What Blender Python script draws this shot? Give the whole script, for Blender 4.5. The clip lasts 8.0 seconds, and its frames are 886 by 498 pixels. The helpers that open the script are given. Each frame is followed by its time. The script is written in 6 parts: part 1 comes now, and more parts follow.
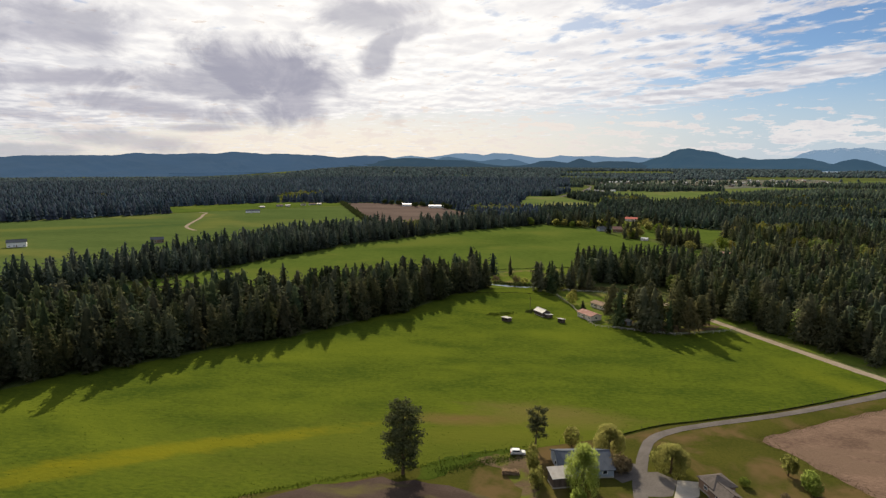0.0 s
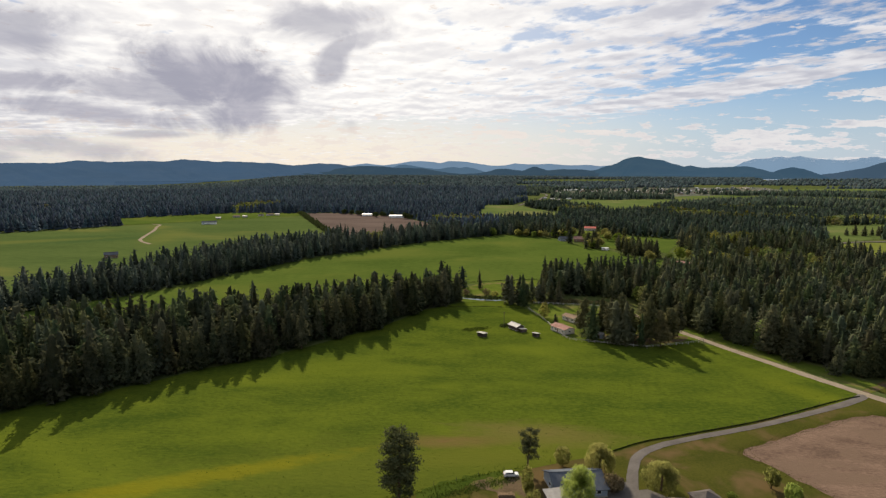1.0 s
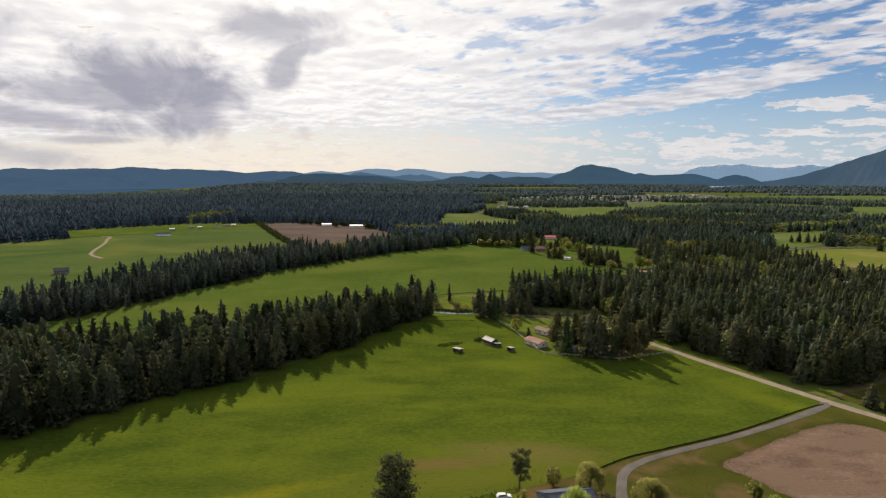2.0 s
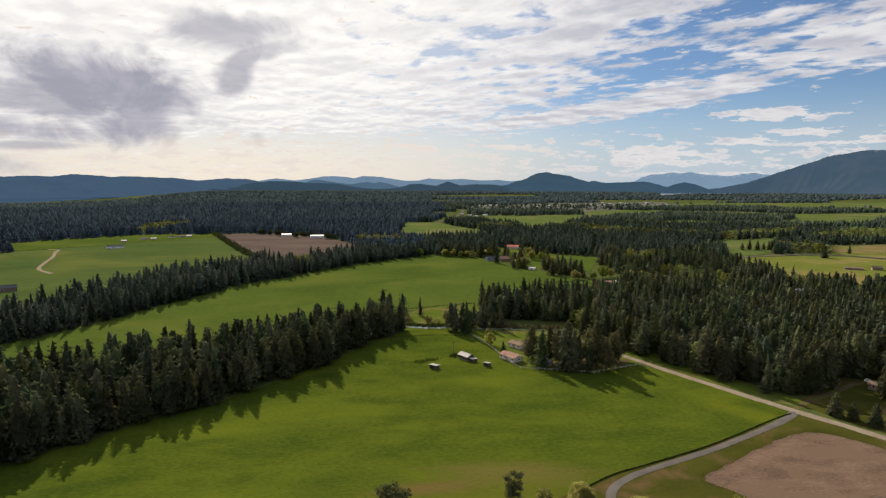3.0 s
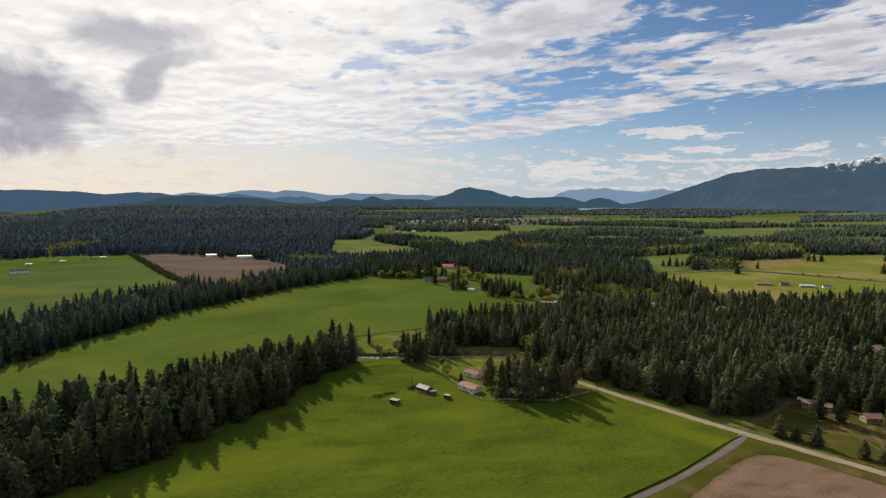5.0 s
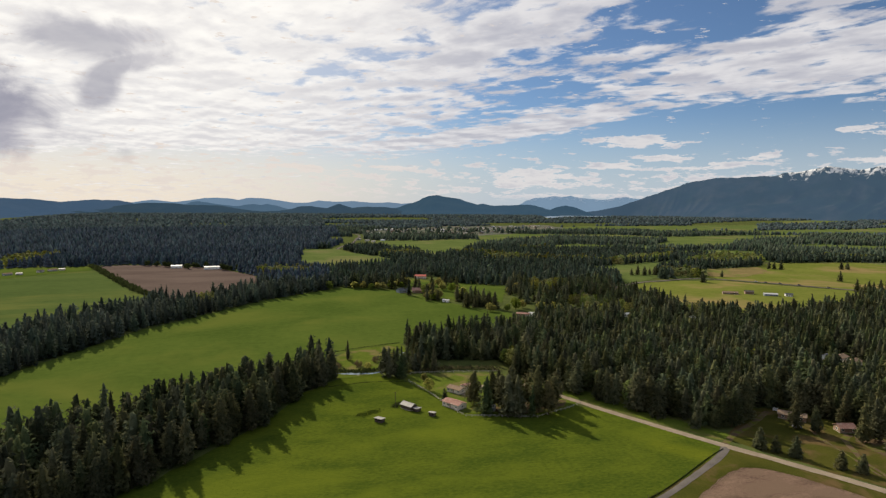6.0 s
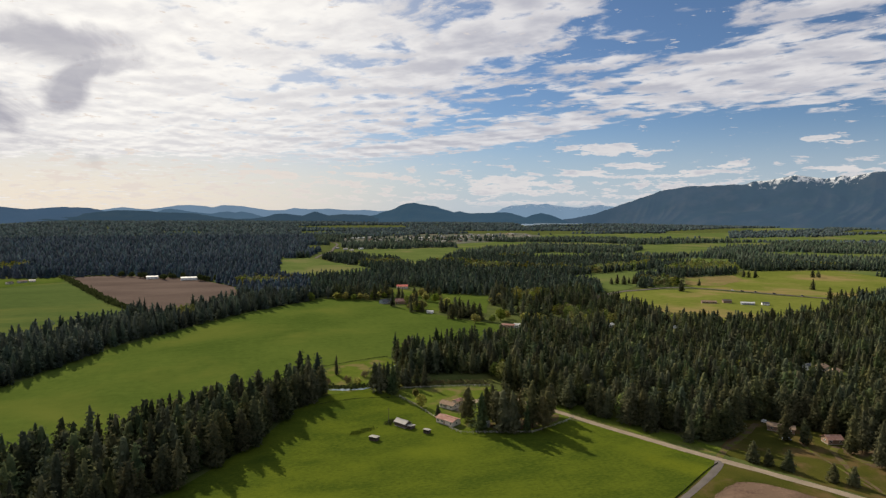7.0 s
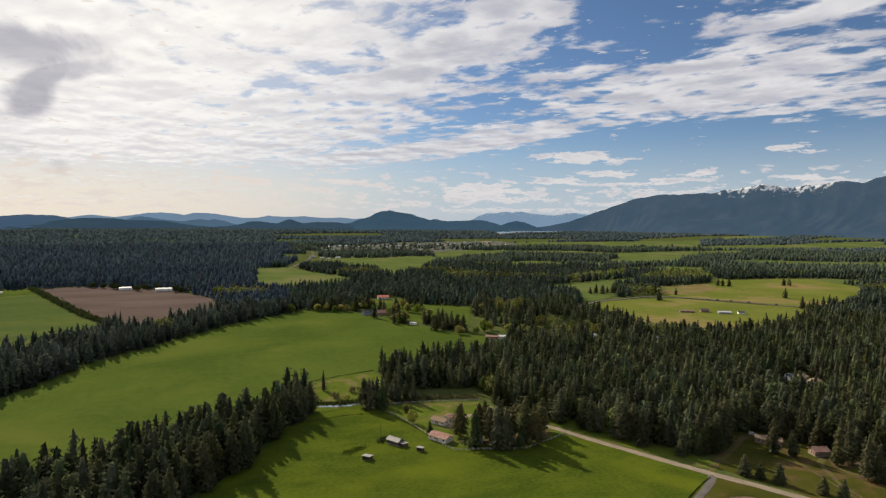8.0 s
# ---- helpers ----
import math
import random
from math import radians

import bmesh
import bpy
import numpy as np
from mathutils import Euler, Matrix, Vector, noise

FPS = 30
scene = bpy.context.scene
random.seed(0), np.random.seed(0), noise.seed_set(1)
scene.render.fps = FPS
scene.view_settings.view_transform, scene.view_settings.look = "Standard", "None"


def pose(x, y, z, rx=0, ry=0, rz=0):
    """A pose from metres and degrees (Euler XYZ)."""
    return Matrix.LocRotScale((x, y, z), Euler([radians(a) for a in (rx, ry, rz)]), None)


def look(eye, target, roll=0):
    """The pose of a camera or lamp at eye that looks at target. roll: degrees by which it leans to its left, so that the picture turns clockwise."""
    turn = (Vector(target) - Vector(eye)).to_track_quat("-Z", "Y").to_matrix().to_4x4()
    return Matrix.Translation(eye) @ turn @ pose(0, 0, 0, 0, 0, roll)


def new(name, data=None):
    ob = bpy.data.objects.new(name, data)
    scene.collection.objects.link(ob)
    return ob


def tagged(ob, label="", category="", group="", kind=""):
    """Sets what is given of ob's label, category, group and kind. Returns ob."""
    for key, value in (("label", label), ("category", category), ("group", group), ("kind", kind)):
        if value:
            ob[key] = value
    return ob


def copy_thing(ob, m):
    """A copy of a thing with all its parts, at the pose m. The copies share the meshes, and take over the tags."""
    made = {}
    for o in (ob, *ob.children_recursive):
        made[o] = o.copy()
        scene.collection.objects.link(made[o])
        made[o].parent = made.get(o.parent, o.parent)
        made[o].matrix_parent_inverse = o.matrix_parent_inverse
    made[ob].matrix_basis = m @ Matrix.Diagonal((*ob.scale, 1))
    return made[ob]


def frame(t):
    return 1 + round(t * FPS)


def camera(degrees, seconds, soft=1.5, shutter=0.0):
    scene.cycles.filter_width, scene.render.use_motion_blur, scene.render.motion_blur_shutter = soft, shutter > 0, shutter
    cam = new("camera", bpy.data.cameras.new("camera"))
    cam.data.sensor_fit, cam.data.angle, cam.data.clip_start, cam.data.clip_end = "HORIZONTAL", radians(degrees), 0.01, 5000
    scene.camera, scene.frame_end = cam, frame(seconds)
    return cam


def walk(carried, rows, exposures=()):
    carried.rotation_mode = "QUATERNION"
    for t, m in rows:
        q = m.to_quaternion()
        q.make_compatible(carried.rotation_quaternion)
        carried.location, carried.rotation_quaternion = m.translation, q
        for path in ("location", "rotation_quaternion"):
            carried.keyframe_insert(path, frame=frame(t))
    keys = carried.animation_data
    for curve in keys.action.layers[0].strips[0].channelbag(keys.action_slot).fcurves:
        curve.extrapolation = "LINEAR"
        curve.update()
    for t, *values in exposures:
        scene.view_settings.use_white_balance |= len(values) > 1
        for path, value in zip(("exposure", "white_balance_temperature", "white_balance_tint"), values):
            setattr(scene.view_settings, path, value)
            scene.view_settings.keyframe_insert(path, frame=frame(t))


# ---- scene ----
cam = camera(73.4, 8.0, soft=1.3)
# seconds, place in metres, then yaw, pitch and roll in degrees
PATH = [
    (0.0, -0.00, -0.00, 89.96, 8.980, -8.259, 0.321),
    (0.5, -5.52, -0.38, 92.39, 6.884, -7.932, 0.337),
    (1.0, -11.15, -0.64, 95.09, 4.672, -7.546, 0.317),
    (1.5, -16.66, -0.69, 97.72, 2.546, -7.218, 0.300),
    (3.0, -32.98, 1.01, 105.59, -3.795, -6.200, 0.271),
    (3.5, -38.23, 2.22, 108.21, -5.647, -5.891, 0.313),
    (4.0, -43.27, 3.39, 110.85, -7.545, -5.539, 0.287),
    (4.5, -48.44, 4.95, 113.50, -9.383, -5.229, 0.348),
    (6.0, -63.70, 10.79, 121.19, -14.563, -4.176, 0.471),
    (6.5, -68.71, 12.84, 123.56, -15.662, -3.854, 0.473),
    (7.0, -73.74, 15.20, 126.12, -16.918, -3.489, 0.497),
    (7.5, -78.57, 17.50, 128.57, -18.128, -3.150, 0.522),
    (8.0, -83.43, 20.19, 130.98, -19.376, -2.780, 0.538),
]
walk(cam, [(t, pose(x, y, z, 0, 0, yaw) @ pose(0, 0, 0, 90 + pitch) @ pose(0, 0, 0, 0, 0, roll)) for t, x, y, z, yaw, pitch, roll in PATH], [(0.0, 0.80), (4.0, 0.70), (8.0, 0.64)])

# ---- light ----
SUN_BEARING, SUN_HEIGHT = -18.0, 31.0      # degrees, clockwise from +y; above the horizon
sb, sh = radians(SUN_BEARING), radians(SUN_HEIGHT)
SUN_WAY = Vector((math.sin(sb) * math.cos(sh), math.cos(sb) * math.cos(sh), math.sin(sh)))
sun = new("sun", bpy.data.lights.new("sun", "SUN"))
sun.data.energy, sun.data.angle, sun.data.color = 4.7, radians(0.8), (1.0, 0.87, 0.66)
sun.matrix_world = look(SUN_WAY * 500, (0, 0, 0))


class Net:
    """A node tree with short calls: n.add(kind, inputs by index or name, settings)."""

    def __init__(self, tree):
        self.tree = tree
        tree.nodes.clear()

    def add(self, kind, ins=None, **settings):
        node = self.tree.nodes.new(kind)
        for key, value in settings.items():
            setattr(node, key, value)
        for key, value in (ins or {}).items():
            if isinstance(value, bpy.types.NodeSocket):
                self.tree.links.new(value, node.inputs[key])
            else:
                node.inputs[key].default_value = value
        return node

    def math(self, op, a, b=0.0, c=0.0, clamp=False):
        return self.add("ShaderNodeMath", {0: a, 1: b, 2: c}, operation=op, use_clamp=clamp).outputs[0]

    def ramp(self, value, low, high, to_low=0.0, to_high=1.0):
        return self.add("ShaderNodeMapRange", {0: value, 1: low, 2: high, 3: to_low, 4: to_high}, interpolation_type="SMOOTHSTEP").outputs[0]

    def mix(self, fac, a, b, blend="MIX"):
        return self.add("ShaderNodeMix", {0: fac, 6: a, 7: b}, data_type="RGBA", blend_type=blend).outputs[2]

    def noise(self, vector, scale, detail=4.0, rough=0.55, distortion=0.0):
        return self.add("ShaderNodeTexNoise", {"Vector": vector, "Scale": scale, "Detail": detail, "Roughness": rough, "Distortion": distortion}).outputs["Fac"]


def rgb(r, g, b):
    return (r, g, b, 1.0)


def bearing(deg, up):
    a, e = radians(deg), radians(up)
    return (math.sin(a) * math.cos(e), math.cos(a) * math.cos(e), math.sin(e))


def make_world():
    world = bpy.data.worlds.new("sky")
    world.use_nodes = True
    scene.world = world
    n = Net(world.node_tree)
    way = n.add("ShaderNodeTexCoord").outputs["Generated"]
    sky = n.add("ShaderNodeTexSky", sky_type="NISHITA", sun_disc=False, sun_elevation=sh, sun_rotation=sb, altitude=900.0, air_density=1.0, dust_density=0.6, ozone_density=2.0).outputs[0]
    X, Y, Z = n.add("ShaderNodeSeparateXYZ", {0: way}).outputs
    up = n.math("MAXIMUM", Z, 0.0)
    deg_b = n.math("MULTIPLY", n.math("ARCTAN2", X, Y), 57.2958)
    deg_e = n.math("MULTIPLY", n.math("ARCSINE", Z), 57.2958)
    toward = n.add("ShaderNodeVectorMath", {0: way, 1: tuple(SUN_WAY)}, operation="DOT_PRODUCT").outputs["Value"]

    def oval(deg, height, wide, tall, slope):
        """Distance from a cloud's centre, in its own half sizes."""
        db = n.math("SUBTRACT", deg_b, deg)
        a = n.math("DIVIDE", db, wide)
        b = n.math("DIVIDE", n.math("SUBTRACT", n.math("SUBTRACT", deg_e, height), n.math("MULTIPLY", db, slope)), tall)
        return n.math("SQRT", n.math("ADD", n.math("MULTIPLY", a, a), n.math("MULTIPLY", b, b)))

    # the deck is a plane of cloud seen in perspective, drawn out along one bearing
    lift = n.math("ADD", up, 0.045)
    u, v = n.math("DIVIDE", X, lift), n.math("DIVIDE", Y, lift)
    plane = n.add("ShaderNodeCombineXYZ", {0: u, 1: v, 2: 0.0}).outputs[0]
    turned = n.add("ShaderNodeMapping", {"Vector": plane, "Rotation": (0, 0, radians(62))}).outputs[0]
    streak = n.add("ShaderNodeMapping", {"Vector": turned, "Scale": (0.42, 1.0, 1.0)}).outputs[0]
    puffs = n.add("ShaderNodeMapping", {"Vector": turned, "Scale": (0.80, 1.0, 1.0)}).outputs[0]
    lit = n.add("ShaderNodeMapping", {"Vector": puffs, "Location": (0.12, -0.07, 0.0)}).outputs[0]
    big = n.noise(streak, 1.5, 4.0, 0.6, 0.35)
    mid = n.noise(puffs, 4.8, 8.0, 0.58, 0.2)
    body = n.noise(puffs, 2.6, 4.0, 0.5, 0.2)
    body_lit = n.noise(lit, 2.6, 4.0, 0.5, 0.2)
    # lower rim of the deck: low to the west, higher to the east
    rim = n.math("ADD", n.ramp(deg_b, -48.0, -8.0, 2.4, 5.0), n.ramp(deg_b, 10.0, 32.0, 0.0, 3.0))
    over = n.math("SUBTRACT", deg_e, rim)
    deck = n.math("ADD", n.ramp(over, -1.0, 0.9, -0.62, 0.0), n.ramp(deg_b, 32.0, -14.0, 0.05, 0.46))
    cover = n.math("ADD", deck, n.math("ADD", n.math("MULTIPLY", n.math("SUBTRACT", big, 0.5), 0.95), n.math("MULTIPLY", n.math("SUBTRACT", mid, 0.5), 2.1)))
    for deg, height, wide, tall, slope, amount in CLOUD_BANKS + CLOUD_GAPS:
        cover = n.math("ADD", cover, n.ramp(oval(deg, height, wide, tall, slope), 1.7, 0.2, 0.0, amount))
    cloud = n.ramp(cover, -0.14, 0.24)
    # small flat clouds low over the hills, each with its own place, and fainter streaks between them
    low_way = n.add("ShaderNodeCombineXYZ", {0: n.math("MULTIPLY", deg_b, 0.17), 1: n.math("MULTIPLY", deg_e, 0.70), 2: 0.0}).outputs[0]
    wisp = n.noise(low_way, 2.4, 9.0, 0.66, 0.2)
    puff = n.math("ADD", n.math("MULTIPLY", n.math("SUBTRACT", wisp, 0.53), 2.1), n.ramp(deg_e, 6.5, 2.5, -0.16, 0.05))
    for deg, height, wide, tall, slope, amount in SMALL_CLOUDS:
        puff = n.math("ADD", puff, n.ramp(oval(deg, height, wide, tall, slope), 1.8, 0.2, 0.0, amount))
    small = n.math("MULTIPLY", n.ramp(puff, 0.0, 0.12), n.ramp(deg_e, 0.3, 1.2))
    # clear sky: blue, paler and creamier towards the sun and low down
    glow = n.ramp(toward, 0.74, 0.99)
    side = n.ramp(toward, 0.66, 0.93)
    base = n.mix(1.0, sky, rgb(0.58, 0.68, 0.80), "MULTIPLY")
    base = n.mix(n.math("MULTIPLY", glow, 0.75), base, rgb(8.2, 8.0, 7.9))
    base = n.mix(n.ramp(deg_e, 9.0, 0.0, 0.0, 0.85), base, n.mix(side, rgb(5.2, 5.9, 6.8), rgb(10.0, 8.4, 6.7)))
    # cloud: white, brighter towards the sun, greyer where thick and on the side away from the sun
    thick = n.ramp(n.math("ADD", cover, n.math("MULTIPLY", n.math("SUBTRACT", big, 0.5), 0.8)), 0.22, 0.75)
    relief = n.ramp(n.math("SUBTRACT", n.math("ADD", body_lit, n.math("MULTIPLY", n.math("SUBTRACT", 0.5, mid), 0.35)), body), -0.17, 0.17, 1.0, 0.0)
    white = n.mix(glow, rgb(8.3, 8.1, 8.2), rgb(11.6, 11.2, 10.5))
    shade = n.mix(glow, rgb(4.7, 4.75, 5.5), rgb(6.6, 6.4, 6.7))
    white = n.mix(n.math("ADD", n.math("MULTIPLY", relief, n.ramp(glow, 0.0, 1.0, 0.68, 0.36)), n.math("MULTIPLY", thick, 0.16)), white, shade)
    col = n.mix(n.math("MULTIPLY", cloud, 0.95), base, white)
    col = n.mix(n.math("MULTIPLY", small, 0.85), col, n.mix(side, n.mix(n.ramp(wisp, 0.5, 0.72), rgb(8.2, 7.8, 7.7), rgb(6.0, 5.9, 6.4)), rgb(8.6, 7.6, 6.8)))
    # heavy grey clouds under the deck
    rag = n.noise(n.add("ShaderNodeMapping", {"Vector": way, "Scale": (1.0, 1.0, 1.6)}).outputs[0], 10.0, 7.0, 0.6, 0.5)
    wander = n.math("MULTIPLY", n.math("SUBTRACT", rag, 0.5), 3.0)
    dark = None
    for deg, height, wide, tall, slope, strength in GREY_CLOUDS:
        m = n.ramp(n.math("ADD", oval(deg, height, wide, tall, slope), wander), 1.75, 0.55, 0.0, strength)
        dark = m if dark is None else n.math("MAXIMUM", dark, m)
    grey = n.mix(n.ramp(rag, 0.38, 0.62), rgb(3.3, 3.3, 4.1), rgb(4.3, 4.2, 4.9))
    col = n.mix(n.math("MULTIPLY", dark, 0.93), col, grey)
    # sky overhead, out of view, paled as added fill for shaded sides
    col = n.mix(n.ramp(up, 0.42, 0.9, 0.0, 0.5), col, rgb(5.6, 6.4, 7.6))
    out = n.add("ShaderNodeBackground", {"Color": col, "Strength": 0.059})
    n.add("ShaderNodeOutputWorld", {"Surface": out.outputs[0]})


# clouds by bearing, height above the horizon, half width, half height (degrees), slope, amount
CLOUD_BANKS = [(22.7, 16.4, 8.0, 2.3, 0.312, 0.3), (45.1, 12.1, 12.6, 2.4, 0.049, 0.28), (20.2, 6.9, 10.2, 0.6, 0.115, 0.42), (25.8, 6.9, 5.9, 1.3, 0.213, 0.32), (50.7, 16.5, 5.8, 0.6, 0.199, 0.42), (52.2, 7.7, 4.2, 0.7, -0.017, 0.3)]
CLOUD_GAPS = [(6.3, 13.0, 6.6, 1.2, 0.204, -0.32), (14.7, 19.0, 9.0, 1.1, 0.033, -0.24), (37.1, 17.0, 6.8, 2.8, 0.015, -0.45), (53.4, 15.0, 4.0, 0.5, 0.155, -0.3), (24.4, 10.6, 8.0, 1.3, 0.089, -0.22), (28.0, 15.2, 3.1, 0.7, 0.157, -0.2), (14.7, 7.4, 6.4, 0.6, 0.117, -0.32), (45.3, 6.2, 14.4, 1.7, 0.044, -0.3), (-7.3, 17.5, 3.0, 1.7, 0.151, -0.22), (44.8, 8.7, 13.1, 0.5, 0.069, -0.2)]
SMALL_CLOUDS = [(32.4, 5.9, 3.6, 0.5, -0.014, 0.5), (23.2, 2.7, 3.0, 0.8, 0.006, 0.3), (49.3, 6.2, 2.1, 0.3, -0.051, 0.4), (30.4, 3.7, 1.7, 0.3, 0, 0.4), (34.7, 4.4, 1.9, 0.3, -0.011, 0.4), (42.4, 4.3, 1.5, 0.2, -0.022, 0.35), (-0.2, 3.5, 1.6, 0.2, 0.031, 0.4), (2.0, 3.3, 1.1, 0.3, 0.028, 0.4), (10.0, 3.6, 1.6, 0.2, 0.02, 0.35), (50.8, 3.8, 1.6, 0.2, -0.029, 0.35), (38.4, 3.6, 2.9, 0.4, -0.012, 0.22)]
GREY_CLOUDS = [(-24.2, 7.8, 5.6, 2.2, -0.206, 1.0), (-22.6, 5.4, 2.5, 2.0, 0.028, 0.95), (-31.4, 6.6, 5.0, 1.2, -0.051, 0.8), (-41.0, 10.2, 4.8, 1.8, 0.004, 0.75), (-40.9, 6.5, 5.7, 0.8, 0.076, 0.9), (-35.4, 4.6, 6.8, 0.7, -0.085, 0.85), (-43.0, 3.5, 3.3, 0.3, -0.071, 0.6), (-15.2, 9.2, 1.2, 1.3, 0.5, 0.75), (-14.2, 10.8, 2.0, 0.8, 0.6, 0.7), (-15.0, 13.2, 4.1, 1.1, 0.029, 0.7), (-11.9, 11.9, 2.1, 0.7, 0.291, 0.6), (-36.4, 1.7, 4.6, 0.7, -0.09, 0.6), (-31.1, 2.9, 2.8, 0.3, 0.027, 0.7), (-43.2, 0.8, 2.9, 0.4, 0.017, 0.5), (-52.0, 7.5, 5.0, 3.0, 0, 0.8)]
make_world()


# ---- materials ----
def material(name):
    m = bpy.data.materials.new(name)
    m.use_nodes = True
    return m, Net(m.node_tree)


def surface(name, dark, light, scale=0.2, fine=3.0, rough=0.9, bump=0.3, metal=0.0, third=None, third_scale=0.02, third_at=(0.5, 0.68), vary=0.0, stretch=(1, 1, 1), spec=0.04, patches=()):
    """A surface with a large and a fine variation, relief, and patches of a third colour."""
    m, n = material(name)
    co = n.add("ShaderNodeMapping", {"Vector": n.add("ShaderNodeTexCoord").outputs["Object"], "Scale": stretch}).outputs[0]
    a, b = n.noise(co, scale, 5.0, 0.6), n.noise(co, fine, 5.0, 0.65)
    col = n.mix(n.ramp(n.math("ADD", n.math("MULTIPLY", a, 0.55), n.math("MULTIPLY", b, 0.45)), 0.33, 0.67), rgb(*dark), rgb(*light))
    if third:
        col = n.mix(n.ramp(n.noise(co, third_scale, 4.0, 0.6, 0.4), *third_at), col, rgb(*third))
    for px, py, wide, long, turn, tone, amount in patches:
        at = n.add("ShaderNodeMapping", {"Vector": n.add("ShaderNodeTexCoord").outputs["Object"], "Location": (-px, -py, 0)}).outputs[0]
        at = n.add("ShaderNodeMapping", {"Vector": at, "Rotation": (0, 0, radians(-turn))}).outputs[0]
        at = n.add("ShaderNodeMapping", {"Vector": at, "Scale": (1 / wide, 1 / long, 0)}).outputs[0]
        d = n.math("ADD", n.add("ShaderNodeVectorMath", {0: at}, operation="LENGTH").outputs["Value"], n.math("MULTIPLY", n.math("SUBTRACT", n.noise(co, 0.12, 6.0, 0.65), 0.5), 1.6))
        col = n.mix(n.ramp(d, 1.2, 0.3, 0.0, amount), col, rgb(*tone))
    if vary:
        r = n.add("ShaderNodeObjectInfo").outputs["Random"]
        col = n.add("ShaderNodeHueSaturation", {"Hue": n.ramp(r, 0, 1, 0.5 - vary * 0.06, 0.5 + vary * 0.05), "Value": n.ramp(n.math("FRACT", n.math("MULTIPLY", r, 7.3)), 0, 1, 1 - vary * 0.5, 1 + vary * 0.5), "Color": col}).outputs[0]
    bm = n.add("ShaderNodeBump", {"Strength": bump, "Distance": 0.3 / max(fine, 0.3), "Height": b}).outputs[0]
    if spec < 0.05:
        p = n.add("ShaderNodeBsdfDiffuse", {"Color": col, "Roughness": 0.0, "Normal": bm})
    else:
        p = n.add("ShaderNodeBsdfPrincipled", {"Base Color": col, "Roughness": rough, "Metallic": metal, "Normal": bm, "Specular IOR Level": spec})
    n.add("ShaderNodeOutputMaterial", {"Surface": p.outputs[0]})
    return m


def foliage(name, dark, light, glow=0.3, scale=0.19, vary=0.0, fine=1.6):
    """Needles or leaves: diffuse, with some light let through; varies from tree to tree and within a tree."""
    m, n = material(name)
    co = n.add("ShaderNodeTexCoord").outputs["Object"]
    a, b = n.noise(co, scale, 2.0, 0.5), n.noise(co, fine, 3.0, 0.6)
    col = n.mix(n.ramp(n.math("ADD", n.math("MULTIPLY", a, 0.6), n.math("MULTIPLY", b, 0.4)), 0.32, 0.66), rgb(*dark), rgb(*light))
    r = n.add("ShaderNodeObjectInfo").outputs["Random"] if vary else n.add("ShaderNodeAttribute", attribute_name="tint").outputs["Fac"]
    pick = n.math("FRACT", n.math("MULTIPLY", r, 5.7))
    k = vary or 1.0
    col = n.add("ShaderNodeHueSaturation", {"Hue": n.ramp(r, 0.0, 1.0, 0.5 - 0.026 * k, 0.5 + 0.040 * k), "Saturation": n.ramp(pick, 0, 1, 1 - 0.25 * k, 1 + 0.15 * k), "Value": n.ramp(n.math("FRACT", n.math("MULTIPLY", r, 13.3)), 0, 1, 1 - 0.38 * k, 1 + 0.38 * k), "Color": col}).outputs[0]
    d = n.add("ShaderNodeBsdfDiffuse", {"Color": col})
    t = n.add("ShaderNodeBsdfTranslucent", {"Color": col})
    s = n.add("ShaderNodeMixShader", {0: glow, 1: d.outputs[0], 2: t.outputs[0]})
    n.add("ShaderNodeOutputMaterial", {"Surface": s.outputs[0]})
    return m


def plain(name, colour, rough=0.6, metal=0.0, spec=0.4, fine=4.0, change=0.25):
    return surface(name, tuple(c * (1 - change) for c in colour), tuple(min(1, c * (1 + change)) for c in colour), 0.7, fine, rough, 0.1, metal, spec=spec)


def glass(name):
    m, n = material(name)
    p = n.add("ShaderNodeBsdfPrincipled", {"Base Color": rgb(0.02, 0.025, 0.03), "Roughness": 0.06, "Specular IOR Level": 0.6})
    n.add("ShaderNodeOutputMaterial", {"Surface": p.outputs[0]})
    return m


